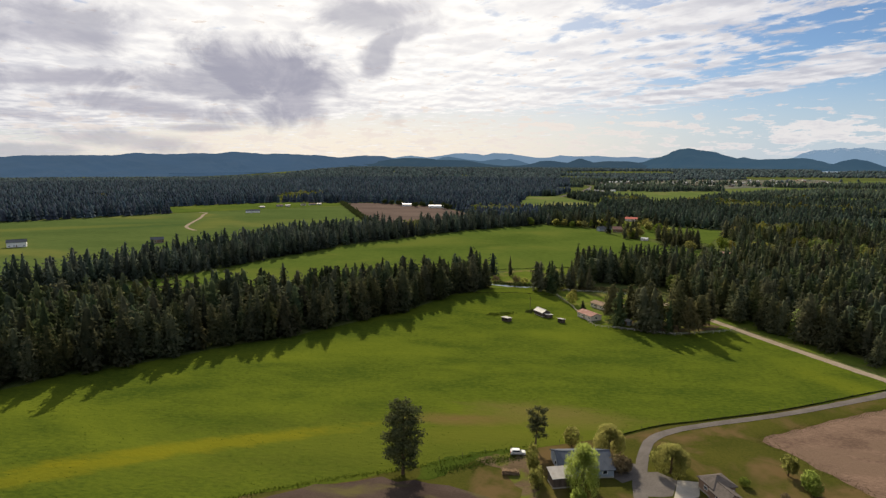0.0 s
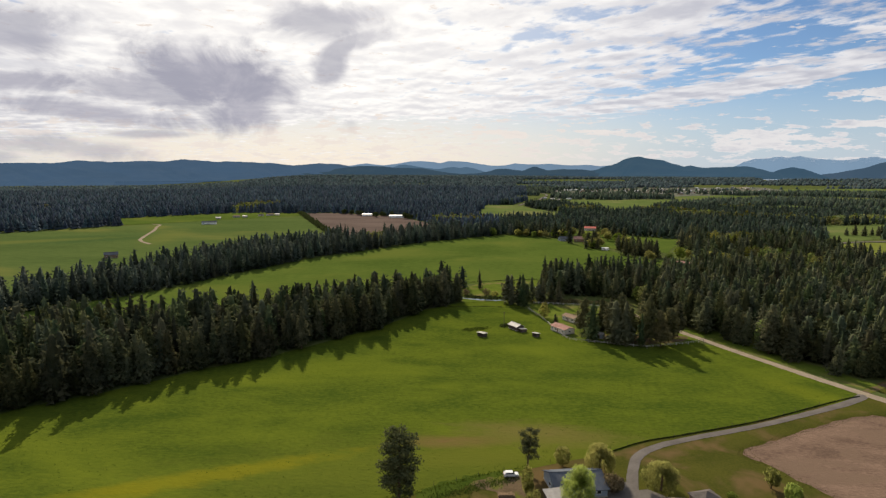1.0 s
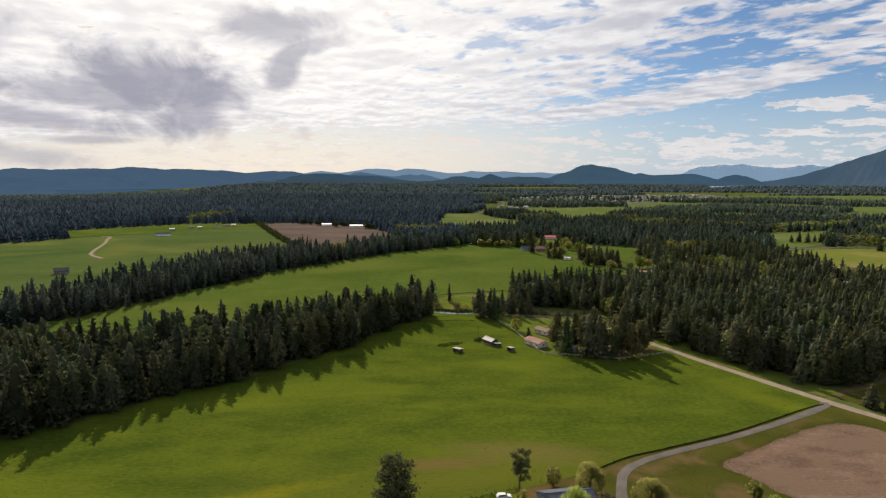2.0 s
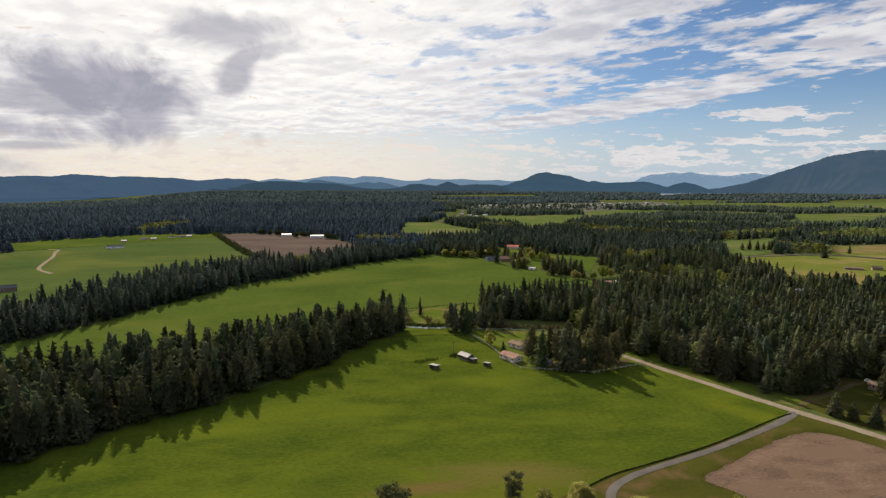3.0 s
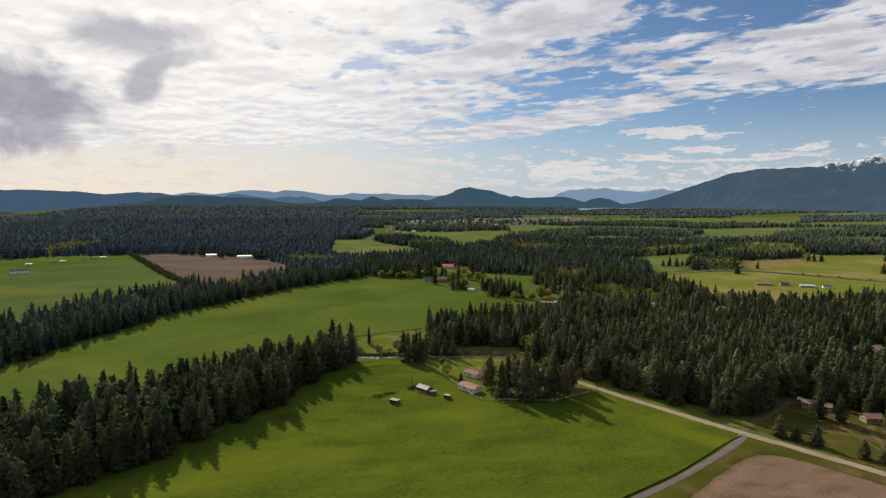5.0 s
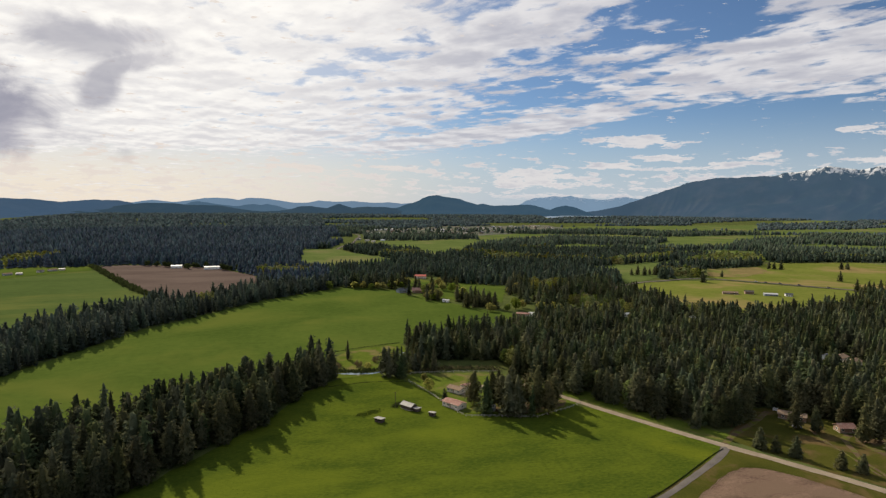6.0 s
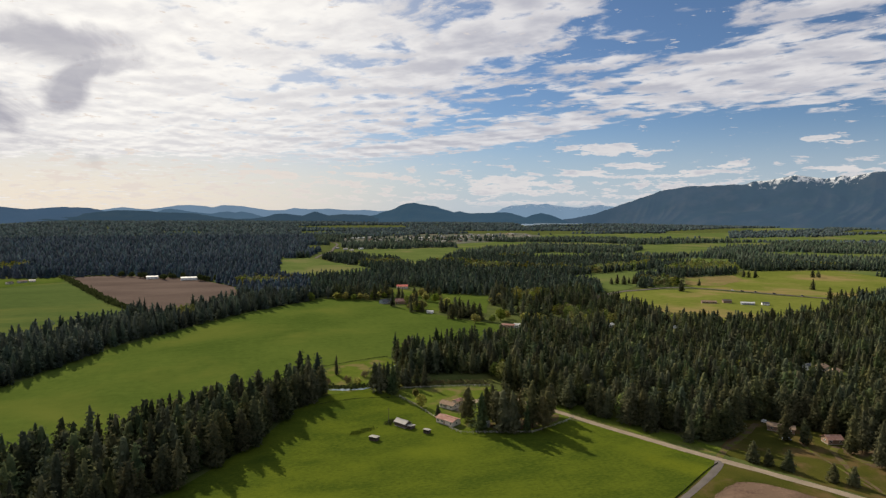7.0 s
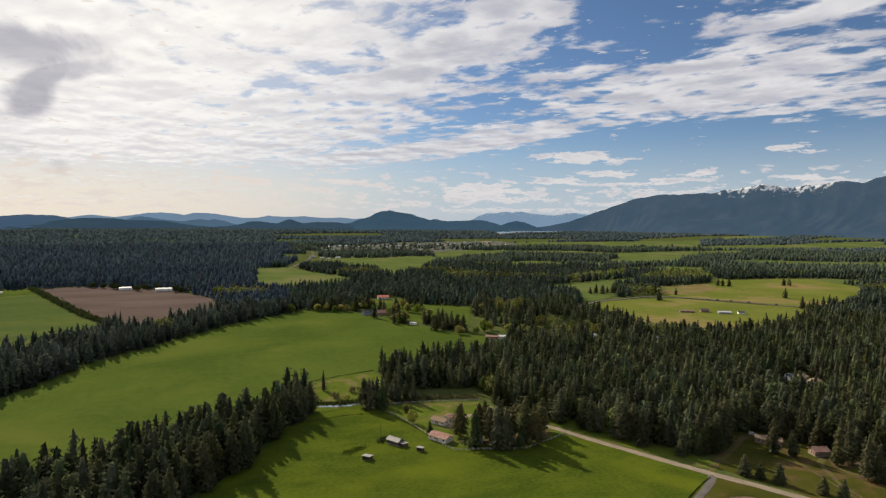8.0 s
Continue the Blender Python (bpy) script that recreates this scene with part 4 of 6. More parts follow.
def forest_mesh(name, templates, xs, ys, scales, turns, mat, label):
    """Many trees joined into one mesh."""
    if not len(xs):
        return None
    vs, ts, tints, base = [], [], [], 0
    tint = np.random.RandomState(len(xs)).rand(len(xs))
    pick = np.random.RandomState(len(name) + len(xs)).randint(0, len(templates), len(xs))
    zs = rise(xs, ys)
    for k, (V, T) in enumerate(templates):
        w = np.where(pick == k)[0]
        if not len(w):
            continue
        c, s = np.cos(turns[w])[:, None], np.sin(turns[w])[:, None]
        sc = scales[w][:, None]
        wide = sc * (0.85 + 0.3 * np.random.RandomState(k).rand(len(w))[:, None])
        X = (V[None, :, 0] * c - V[None, :, 1] * s) * wide + xs[w][:, None]
        Y = (V[None, :, 0] * s + V[None, :, 1] * c) * wide + ys[w][:, None]
        Z = V[None, :, 2] * sc + zs[w][:, None]
        vs.append(np.stack([X, Y, Z], -1).reshape(-1, 3))
        ts.append((T[None] + (np.arange(len(w)) * len(V))[:, None, None] + base).reshape(-1, 3))
        base += len(w) * len(V)
        tints.append(np.repeat(tint[w], len(V)))
    me = mesh_of(name, np.concatenate(vs), np.concatenate(ts), mat)
    me.attributes.new("tint", "FLOAT", "POINT").data.foreach_set("value", np.concatenate(tints).astype(np.float32))
    return tagged(new(name, me), label, "forest", kind="stuff")


def distance_to(line, x, y):
    best = np.full(np.shape(x), 1e9)
    for (x0, y0), (x1, y1) in zip(line, line[1:]):
        dx, dy = x1 - x0, y1 - y0
        t = np.clip(((x - x0) * dx + (y - y0) * dy) / (dx * dx + dy * dy), 0, 1)
        best = np.minimum(best, np.hypot(x - x0 - t * dx, y - y0 - t * dy))
    return best


GRAVEL_LINE = [(84, 398), (103, 354), (119, 320), (151, 260), (180, 210), (245, 80)]
FOREST_L_FRONT = MAIN[1:10]
FOREST_R_FRONT = [(108, 352), (124, 322), (142, 288), (156, 268), (190, 292), (205, 305), (232, 302), (248, 262), (262, 225)]
ROADS_CLEAR = [([(380, 750), (480, 849), (534, 863), (621, 874), (680, 815), (742, 715), (900, 640)], 22), ([(60, 1640), (106, 1811), (152, 2065), (190, 2221), (189, 2337)], 24), (GRAVEL_LINE, 11.0), ([(355, 389), (330, 361)], 12), ([(360, 370), (334, 344)], 12), ([(298, 591), (277, 549)], 9), ([(253, 626), (235, 582)], 9), ([(356, 558), (331, 518)], 9), ([(-428, 1268), (-341, 1069), (-270, 909), (-212, 807)], 12)]


def scatter(r0, r1, spacing, seed):
    """Tree places between two distances, in the part of the valley that the flight looks over, off the open land."""
    rs = np.random.RandomState(seed)
    g = np.arange(-r1, r1, spacing)
    x, y = np.meshgrid(g, g)
    x, y = x.ravel() + rs.uniform(-0.46, 0.46, x.size) * spacing, y.ravel() + rs.uniform(-0.46, 0.46, y.size) * spacing
    r, b = np.hypot(x, y), np.degrees(np.arctan2(x + 45, y + 40))
    keep = (r >= r0) & (r < r1) & (b > -51) & (b < 62) & (y > 60)
    x, y = x[keep], y[keep]
    for poly in OPEN:
        near = ~inside(poly, x, y)
        x, y = x[near], y[near]
    for line, width in ROADS_CLEAR:
        far = distance_to(line, x, y) > width
        x, y = x[far], y[far]
    return x, y, rs


def gappy(x, y, scale, level, seed, drawn=1.0):
    """Leaves irregular gaps in a wood, drawn out along x."""
    v = np.array([noise.noise(Vector((a * scale / drawn, b * scale, seed))) for a, b in zip(x, y)])
    return v > level


def make_forests():
    near_t = [conifer(k, 21.5, (4.7, 4.2, 5.0, 3.9, 4.5, 4.4)[k], 5, 6, 70, 5, 1.25, 0.05, (0.62, 0.78, 0.55, 0.88, 0.68, 0.58)[k], 0.14, 0.3) for k in range(6)] + [conifer(90 + k, 18.5, 4.7, 5, 6, 70, 5, 1.35, 0.16, 0.46, 0.35, 0.4) for k in range(2)] + [conifer(95, 21.0, 3.2, 5, 6, 62, 5, 1.1, 0.04, 0.8)]
    mid_t = [conifer(20 + k, 21.0, (5.1, 4.7, 5.4, 4.4, 5.1)[k], 4, 5, 46, 4, 1.5, 0.05, (0.62, 0.78, 0.55, 0.88, 0.68)[k], 0.12, 0.3) for k in range(5)] + [conifer(97, 18.0, 5.0, 4, 5, 46, 4, 1.5, 0.14, 0.45, 0.35, 0.4), conifer(98, 21.0, 3.6, 4, 5, 42, 4, 1.3, 0.04, 0.8)]
    low_t = [conifer(40 + k, 18.0, 6.6, 4, 5, 9, 2, 3.4, 0.04, 0.75, 0.1, 0.3) for k in range(4)]
    west_t = [spire(50 + k, 18, 5.6, 6, 3) for k in range(5)]
    far_t = [spire(60 + s, 18, 7.0, 5, 2) for s in range(4)]
    last_t = [spire(66 + s, 13, 10.0, 4, 2) for s in range(4)]
    leaf_t = [leafy(70 + s, [(0, 0, 8, 3.6, 3.6, 5.2), (1.6, 0.6, 6, 2.8, 2.6, 3.4), (-1.4, 1.0, 10.5, 2.4, 2.4, 3.2)], 130, 1.7) for s in range(3)]
    leaf_far = [leafy(80 + s, [(0, 0, 7, 5.0, 5.0, 6.0)], 16, 5.0) for s in range(3)]

    # the wood's edges, tree by tree
    x, y, rs = scatter(150, 470, 6.5, 5)
    road = distance_to(GRAVEL_LINE, x, y)
    thin = (road > 24) | (rs.rand(len(x)) < 0.62)
    x, y = x[thin], y[thin]
    edge_l, edge_r = distance_to(FOREST_L_FRONT, x, y), distance_to(FOREST_R_FRONT, x, y)
    single = ((edge_l < 13) | ((edge_r < 13) & (x > 100))) & (rs.rand(len(x)) < 0.93)
    ex, ey = x[single], y[single]
    order = np.argsort(np.minimum(edge_l, edge_r)[single])[:300]
    ex, ey = ex[order], ey[order]
    models = []
    for k in range(6):
        h = 22.5
        models.append(tree("conifer", pose(0, 0, 0), conifer(100 + k, h, (4.4, 4.8, 5.0, 4.0, 4.6, 4.9)[k], 8, 8, 150, 7, 0.95, (0.05, 0.10, 0.07, 0.12, 0.06, 0.08)[k], (0.60, 0.56, 0.50, 0.78, 0.64, 0.50)[k], 0.14, 0.36), M["needle_one"], trunk_bm(h * 0.9, 0.32, 0.2, 0, k), "tall dark green conifer at the edge of the wood", "conifer", "conifers along the wood's edge"))
    for i, (a, b) in enumerate(zip(ex, ey)):
        size = rs.choice([0.62, 0.8, 0.95, 1.05, 1.15], p=[0.12, 0.2, 0.3, 0.25, 0.13]) * rs.uniform(0.92, 1.1)
        m = pose(a, b, 0, rs.uniform(-2, 2), rs.uniform(-2, 2), rs.uniform(0, 360))
        ob = copy_thing(models[i % 6], m)
        ob.scale = (size * rs.uniform(0.9, 1.12),) * 2 + (size,)
    for ob in models:
        for o in (*ob.children_recursive, ob):
            bpy.data.objects.remove(o)

    def bulk(name, x, y, rs, templates, mat, label, size=(0.42, 1.28), taller=1.0):
        forest_mesh(name, templates, x, y, taller * (size[0] + (size[1] - size[0]) * rs.beta(2.2, 1.6, len(x))), rs.uniform(0, 6.28, len(x)), mat, label)

    used = set(map(tuple, np.round(np.stack([ex, ey], -1), 3).tolist()))
    rest = np.array([tuple(p) not in used for p in np.round(np.stack([x, y], -1), 3).tolist()])
    x, y = x[rest], y[rest]
    leafs = gappy(x, y, 0.02, np.where(x > 0, 0.40, 0.55), 2.0)
    bulk("near_wood", x[~leafs], y[~leafs], rs, near_t, M["needle"], "dense dark conifer wood beside the meadow", taller=np.where(x[~leafs] < 5, 1.10, 1.0))
    bulk("near_thicket", x[leafs], y[leafs], rs, leaf_t, M["leaf_wood"], "spring-green broadleaf thicket among conifers", (0.7, 1.2))
    x, y, rs = scatter(470, 900, 7.6, 6)
    garden = (x > 60) & (x < 330) & (y > 600) & (y < 990)
    thin = ~garden | (rs.rand(len(x)) < 0.42)
    x, y = x[thin], y[thin]
    leafs = gappy(x, y, 0.009, np.where(x > 40, 0.34, 0.60), 4.0) & ((y > 575) | (x > 160))
    belt = x < 20
    bulk("middle_wood", x[~leafs & ~belt], y[~leafs & ~belt], rs, mid_t, M["needle"], "dark conifer forest across the valley floor")
    bulk("belt_wood", x[~leafs & belt], y[~leafs & belt], rs, mid_t, M["needle_belt"], "dark green belt of conifers between the meadows")
    bulk("middle_thicket", x[leafs], y[leafs], rs, leaf_t, M["leaf_wood"], "yellow-green broadleaf trees among conifers", (0.7, 1.2))
    x, y, rs = scatter(900, 1700, 11.4, 7)
    b = np.degrees(np.arctan2(x, y))
    gap = gappy(x, y, 0.0045, np.where(b > 18, -0.45, -0.9), 12.0)
    x, y = x[gap], y[gap]
    leafs = gappy(x, y, 0.006, np.where(x > 40, 0.36, 0.62), 6.0)
    west = x < 0.02 * y - 20
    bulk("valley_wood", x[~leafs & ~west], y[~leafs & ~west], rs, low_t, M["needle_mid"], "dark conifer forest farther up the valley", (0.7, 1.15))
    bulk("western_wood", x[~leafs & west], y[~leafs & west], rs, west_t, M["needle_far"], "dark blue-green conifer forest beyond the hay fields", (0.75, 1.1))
    bulk("valley_thicket", x[leafs], y[leafs], rs, leaf_far, M["leaf_wood"], "pale green broadleaf groves up the valley", (0.8, 1.3))
    for poly, seed in ((PASTURE_GROVE, 41), (HILL_GROVE, 42)):
        g = np.random.RandomState(seed)
        (x0, y0), (x1, y1) = np.min(poly, 0), np.max(poly, 0)
        x, y = g.uniform(x0, x1, 700), g.uniform(y0, y1, 700)
        keep = inside(poly, x, y) & (distance_to(poly, x, y) > g.rand(700) * 10) & (g.rand(700) < 0.75)
        bulk("pasture_grove", x[keep], y[keep], g, leaf_t, M["budding"], "yellow-green budding broadleaf grove above the pasture", (0.6, 1.15))
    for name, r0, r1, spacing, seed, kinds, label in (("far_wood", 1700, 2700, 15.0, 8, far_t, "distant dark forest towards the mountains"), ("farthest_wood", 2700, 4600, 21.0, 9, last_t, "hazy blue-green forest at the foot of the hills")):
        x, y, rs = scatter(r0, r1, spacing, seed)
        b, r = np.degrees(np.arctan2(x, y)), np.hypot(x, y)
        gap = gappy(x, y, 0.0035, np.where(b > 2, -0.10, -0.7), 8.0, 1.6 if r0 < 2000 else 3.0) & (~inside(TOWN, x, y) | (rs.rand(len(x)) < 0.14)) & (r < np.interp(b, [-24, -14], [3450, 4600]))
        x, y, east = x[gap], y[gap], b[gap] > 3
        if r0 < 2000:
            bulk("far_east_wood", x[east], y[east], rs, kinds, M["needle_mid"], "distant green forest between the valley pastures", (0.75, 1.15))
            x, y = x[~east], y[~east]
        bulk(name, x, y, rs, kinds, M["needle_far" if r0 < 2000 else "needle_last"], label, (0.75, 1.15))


make_forests()


def willow_form(seed, height, spread, low):
    """Lobes of a weeping crown: a ragged dome with curtains hanging from it."""
    rnd, lobes = random.Random(seed), []
    for k in range(6):
        a = k * 1.05 + rnd.uniform(-0.3, 0.3)
        d = spread * rnd.uniform(0.15, 0.5)
        lobes.append((math.cos(a) * d, math.sin(a) * d, height * rnd.uniform(0.66, 0.86), spread * rnd.uniform(0.34, 0.48), spread * rnd.uniform(0.34, 0.48), height * rnd.uniform(0.10, 0.16)))
    for k in range(5):
        a = k * 1.3
        lobes.append((math.cos(a) * spread * 0.2, math.sin(a) * spread * 0.2, height * rnd.uniform(0.86, 0.95), spread * 0.24, spread * 0.24, height * 0.09))
    for k in range(11):
        a = k * 0.571 + rnd.uniform(-0.2, 0.2)
        d = spread * rnd.uniform(0.62, 0.86)
        tall = height * rnd.uniform(0.20, 0.34) * low / 0.75
        lobes.append((math.cos(a) * d, math.sin(a) * d, height * 0.72 - tall, spread * rnd.uniform(0.16, 0.27), spread * rnd.uniform(0.16, 0.27), tall))
    return lobes


def make_near_trees():
    rnd = random.Random(21)
    lobes = []
    for k in range(26):
        u = (k + 0.5) / 26
        r = 6.4 * (0.66 + 0.34 * math.sin(math.pi * min(1.0, 0.1 + 0.9 * u))) * min(1.0, (1.06 - u) / 0.2) ** 0.6
        a = k * 2.4
        lobes.append((math.cos(a) * r * 0.55, math.sin(a) * r * 0.55, 3.0 + 19.6 * u, r * 0.50 * rnd.uniform(0.7, 1.2), r * 0.50, 1.5 * rnd.uniform(0.7, 1.3)))
    tree("tall_pine", pose(-36.5, 158.5, 0), leafy(7, lobes, 9000, 0.54, 0.0, 0.35), M["pine"], trunk_bm(22, 0.55, 0.3, 12, 3, 3.2), "tall dark old pine standing alone beside the dirt lot", "tree")
    lobes = [(0.4 + math.cos(k * 2.4) * rnd.uniform(0.6, 2.6), math.sin(k * 2.4) * rnd.uniform(0.6, 2.6), 4.8 + 8.4 * k / 19, rnd.uniform(1.0, 2.0), rnd.uniform(1.0, 2.0), rnd.uniform(0.6, 1.1)) for k in range(20)]
    lobes += [(2.6, 0.4, 13.2, 1.6, 1.4, 0.7)]
    tree("leaning_pine", pose(1.5, 180.5, 0), leafy(9, lobes, 6500, 0.32, 0.0, 0.05), M["pine"], trunk_bm(13.5, 0.3, 0.8, 18, 4, 2.8), "thin dark pine with an open crown", "tree")
    # near willows and shrubs: place, lobes, leaves
    kinds = [
        ("willow", 14.5, 158.0, M["bright"], willow_form(1, 13.5, 5.2, 0.9), 14000, 0.20, 1.2, "bright green willow in front of a grey-roofed house"),
        ("willow", 24.0, 179.5, M["olive"], willow_form(2, 10.0, 5.4, 0.7), 12000, 0.18, 1.5, "olive-green weeping willow behind the house"),
        ("willow", 41.0, 172.0, M["olive"], willow_form(3, 8.8, 5.6, 0.75), 12000, 0.18, 1.5, "olive-green weeping willow beside the lane"),
        ("shrub_tree", 13.0, 184.0, M["olive"], [(0, 0, 3.6, 2.4, 2.4, 3.0)], 1560, 0.36, 0.3, "small yellow-green tree behind the house"),
        ("shrub_tree", 0.6, 165.0, M["olive"], [(0, 0, 5.0, 1.7, 1.7, 4.2), (0.6, -1.2, 3.0, 1.4, 1.4, 2.6)], 1820, 0.36, 0.3, "slender pale green tree beside the dirt patch"),
        ("shrub_tree", 2.5, 156.5, M["olive"], [(0, 0, 3.6, 1.3, 1.3, 3.2), (-1.6, 1.0, 3.0, 1.1, 1.1, 2.4)], 1300, 0.30, 0.3, "slender pale green tree beside the shed"),
        ("shrub_tree", 26.0, 169.5, M["brownish"], [(0, 0, 3.0, 3.0, 2.8, 2.7), (1.6, 0.8, 2.4, 2.2, 2.0, 2.2)], 2340, 0.36, 0.2, "brownish budding shrub tree beside the paved pad"),
        ("shrub_tree", 74.5, 176.0, M["olive"], [(0, 0, 3.8, 2.2, 2.2, 2.4), (0.8, -0.6, 3.0, 1.6, 1.6, 1.8)], 600, 0.55, 0.3, "small olive tree on the lawn beside the bare field"),
        ("shrub_tree", 77.0, 168.0, M["bright"], [(0, 0, 3.2, 2.2, 2.2, 2.8), (0.5, -2.4, 2.4, 1.8, 1.8, 2.2)], 1820, 0.36, 0.3, "bright green young tree on the lawn"),
        ("shrub", 60.0, 168.0, M["leaf"], [(0, 0, 1.2, 1.4, 1.4, 1.3)], 676, 0.30, 0.1, "round green shrub beside the house"),
        ("shrub_tree", 67.0, 158.5, M["brownish"], [(0, 0, 2.2, 1.2, 1.2, 1.8)], 676, 0.30, 0.1, "small brownish budding tree on the lawn"),
        ("shrub_tree", 13.0, 150.0, M["bright"], [(0, 0, 2.6, 2.0, 2.0, 2.4)], 1300, 0.36, 0.3, "low bright green willow beside the shed"),
    ]
    for k, (name, x, y, mat, lobes, count, size, hang, label) in enumerate(kinds):
        tall = max(l[2] for l in lobes)
        tree(name, pose(x, y, 0.1), leafy(200 + k, lobes, count, size, hang), mat, trunk_bm(tall, 0.12 + tall * 0.035, 0.2, 6, k, tall * 0.3), label, "shrub" if name == "shrub" else "tree")


make_near_trees()


CLEARING_CONIFERS = [(206, 272, 20), (212, 265, 14), (224, 247, 20), (232, 247, 22), (225, 225, 15), (231, 224, 17), (236, 268, 19), (241, 258, 21), (236, 280, 20), (243, 240, 19), (248, 230, 20), (222, 229, 23), (226, 226, 19), (250, 288, 24), (268, 267, 20), (257, 277, 16), (261, 290, 21), (253, 246, 22), (267, 258, 18), (249, 260, 23)]


def make_yard_trees():
    rnd = random.Random(12)
    models = []
    for k in range(4):
        models.append(tree("yard_conifer", pose(0, 0, 0), conifer(300 + k, 25, (5.9, 5.1, 6.2, 5.5)[k], 8, 8, 180, 8, 1.0, 0.12 + 0.04 * k, (0.50, 0.60, 0.46, 0.66)[k], 0.3, 0.6), M["needle_yard"], trunk_bm(19, 0.36, 0.2, 3, k), "tall full conifer shading the farmyard", "conifer", "conifers round the farmyard"))
    spots = [(45, 351), (54, 341), (57, 336), (63, 332), (68, 330), (77, 328), (82, 324), (59, 349), (67, 341), (76, 340), (89, 331), (98, 345), (90, 343)]
    for i, (x, y) in enumerate(spots):
        s = rnd.uniform(0.78, 1.12)
        ob = copy_thing(models[i % 4], pose(x + rnd.uniform(-1.5, 1.5), y + rnd.uniform(-1.5, 1.5), 0.1, 0, 0, rnd.uniform(0, 360)))
        ob.scale = (s, s, s * rnd.uniform(0.9, 1.1))
    for ob in models:
        for o in (*ob.children_recursive, ob):
            bpy.data.objects.remove(o)
    short = conifer(330, 8.5, 2.2, 7, 8, 80, 5, 0.6, 0.03, 0.95, 0.1, 0.12)
    tree("spruce", pose(29, 361, 0.1), short, M["needle_one"], trunk_bm(7, 0.18), "dark cone-shaped spruce beside the pink-roofed house", "conifer")
    for k, (x, y, s) in enumerate(((24, 382, 1.0), (26, 405, 0.6))):
        tree("yard_tree", pose(x, y, 0.1), leafy(340 + k, [(0, 0, 4.6 * s, 3.4 * s, 3.4 * s, 3.8 * s)], 420, 0.9), M["olive"], trunk_bm(5 * s, 0.2, 0, 4, k, 1.5), "round yellow-green tree in the farmyard", "tree")
    # firs on the lawn by the road
    lone = None
    for i, (x, y, s) in enumerate(((166, 254, 1.2), (170, 248, 0.95), (175, 240.5, 1.15), (185, 224.5, 1.0), (191, 219, 1.0))):
        m = pose(x, y, 0.1, 0, 0, i * 71)
        if lone is None:
            lone = tree("lawn_fir", m, conifer(350, 9.5, 3.0, 7, 8, 110, 6, 0.7, 0.03, 0.8, 0.1, 0.2), M["needle_one"], trunk_bm(8, 0.22), "bushy dark fir on the lawn beside the gravel road", "conifer", "firs along the gravel road")
            lone.scale = (s, s, s)
        else:
            ob = copy_thing(lone, m)
            ob.scale = (s, s, s)
    for k, (x, y, h) in enumerate(CLEARING_CONIFERS):
        tree("clearing_conifer", pose(x, y, 0.1, 0, 0, k * 50), conifer(400 + k, h * 1.1, h * 0.2, 7, 8, 130, 6, 0.95, 0.08, 0.7), M["needle_one"], trunk_bm(h * 0.85, 0.3, 0.1, 0, k), "tall conifer on the lawn of the forest clearing", "conifer", "conifers in the forest clearing")
    tree("creek_fir", pose(-20, 473, 0.1), conifer(360, 17, 2.4, 7, 7, 70, 5, 0.7, 0.05, 0.95), M["needle_one"], trunk_bm(15, 0.25), "narrow dark fir standing alone beside the creek", "conifer")
    for k, (x, y) in enumerate(((-30, 448), (-8, 444), (-14, 452), (8, 446), (0, 462), (16, 470))):
        tree("creek_bush", pose(x, y, 0.1), leafy(370 + k, [(0, 0, 2.2, 2.6, 2.4, 2.4)], 220, 0.9), M["olive"] if k % 2 else M["brownish"], trunk_bm(2.4, 0.1, 0, 3, k, 1.0), "budding bush along the creek bank", "bush", "bushes along the creek")
    for k, (x, y) in enumerate(((10, 436), (14, 440), (19, 432), (24, 436), (27, 428), (33, 430), (38, 426))):
        ob = tree("creek_conifer", pose(x, y, 0.1), conifer(380 + k, rnd.uniform(14, 21), 3.1, 7, 7, 80, 5, 0.9, 0.06, 0.8), M["needle_one"], trunk_bm(12, 0.25), "dark conifer at the end of the farmyard", "conifer", "conifers at the creek")


make_yard_trees()


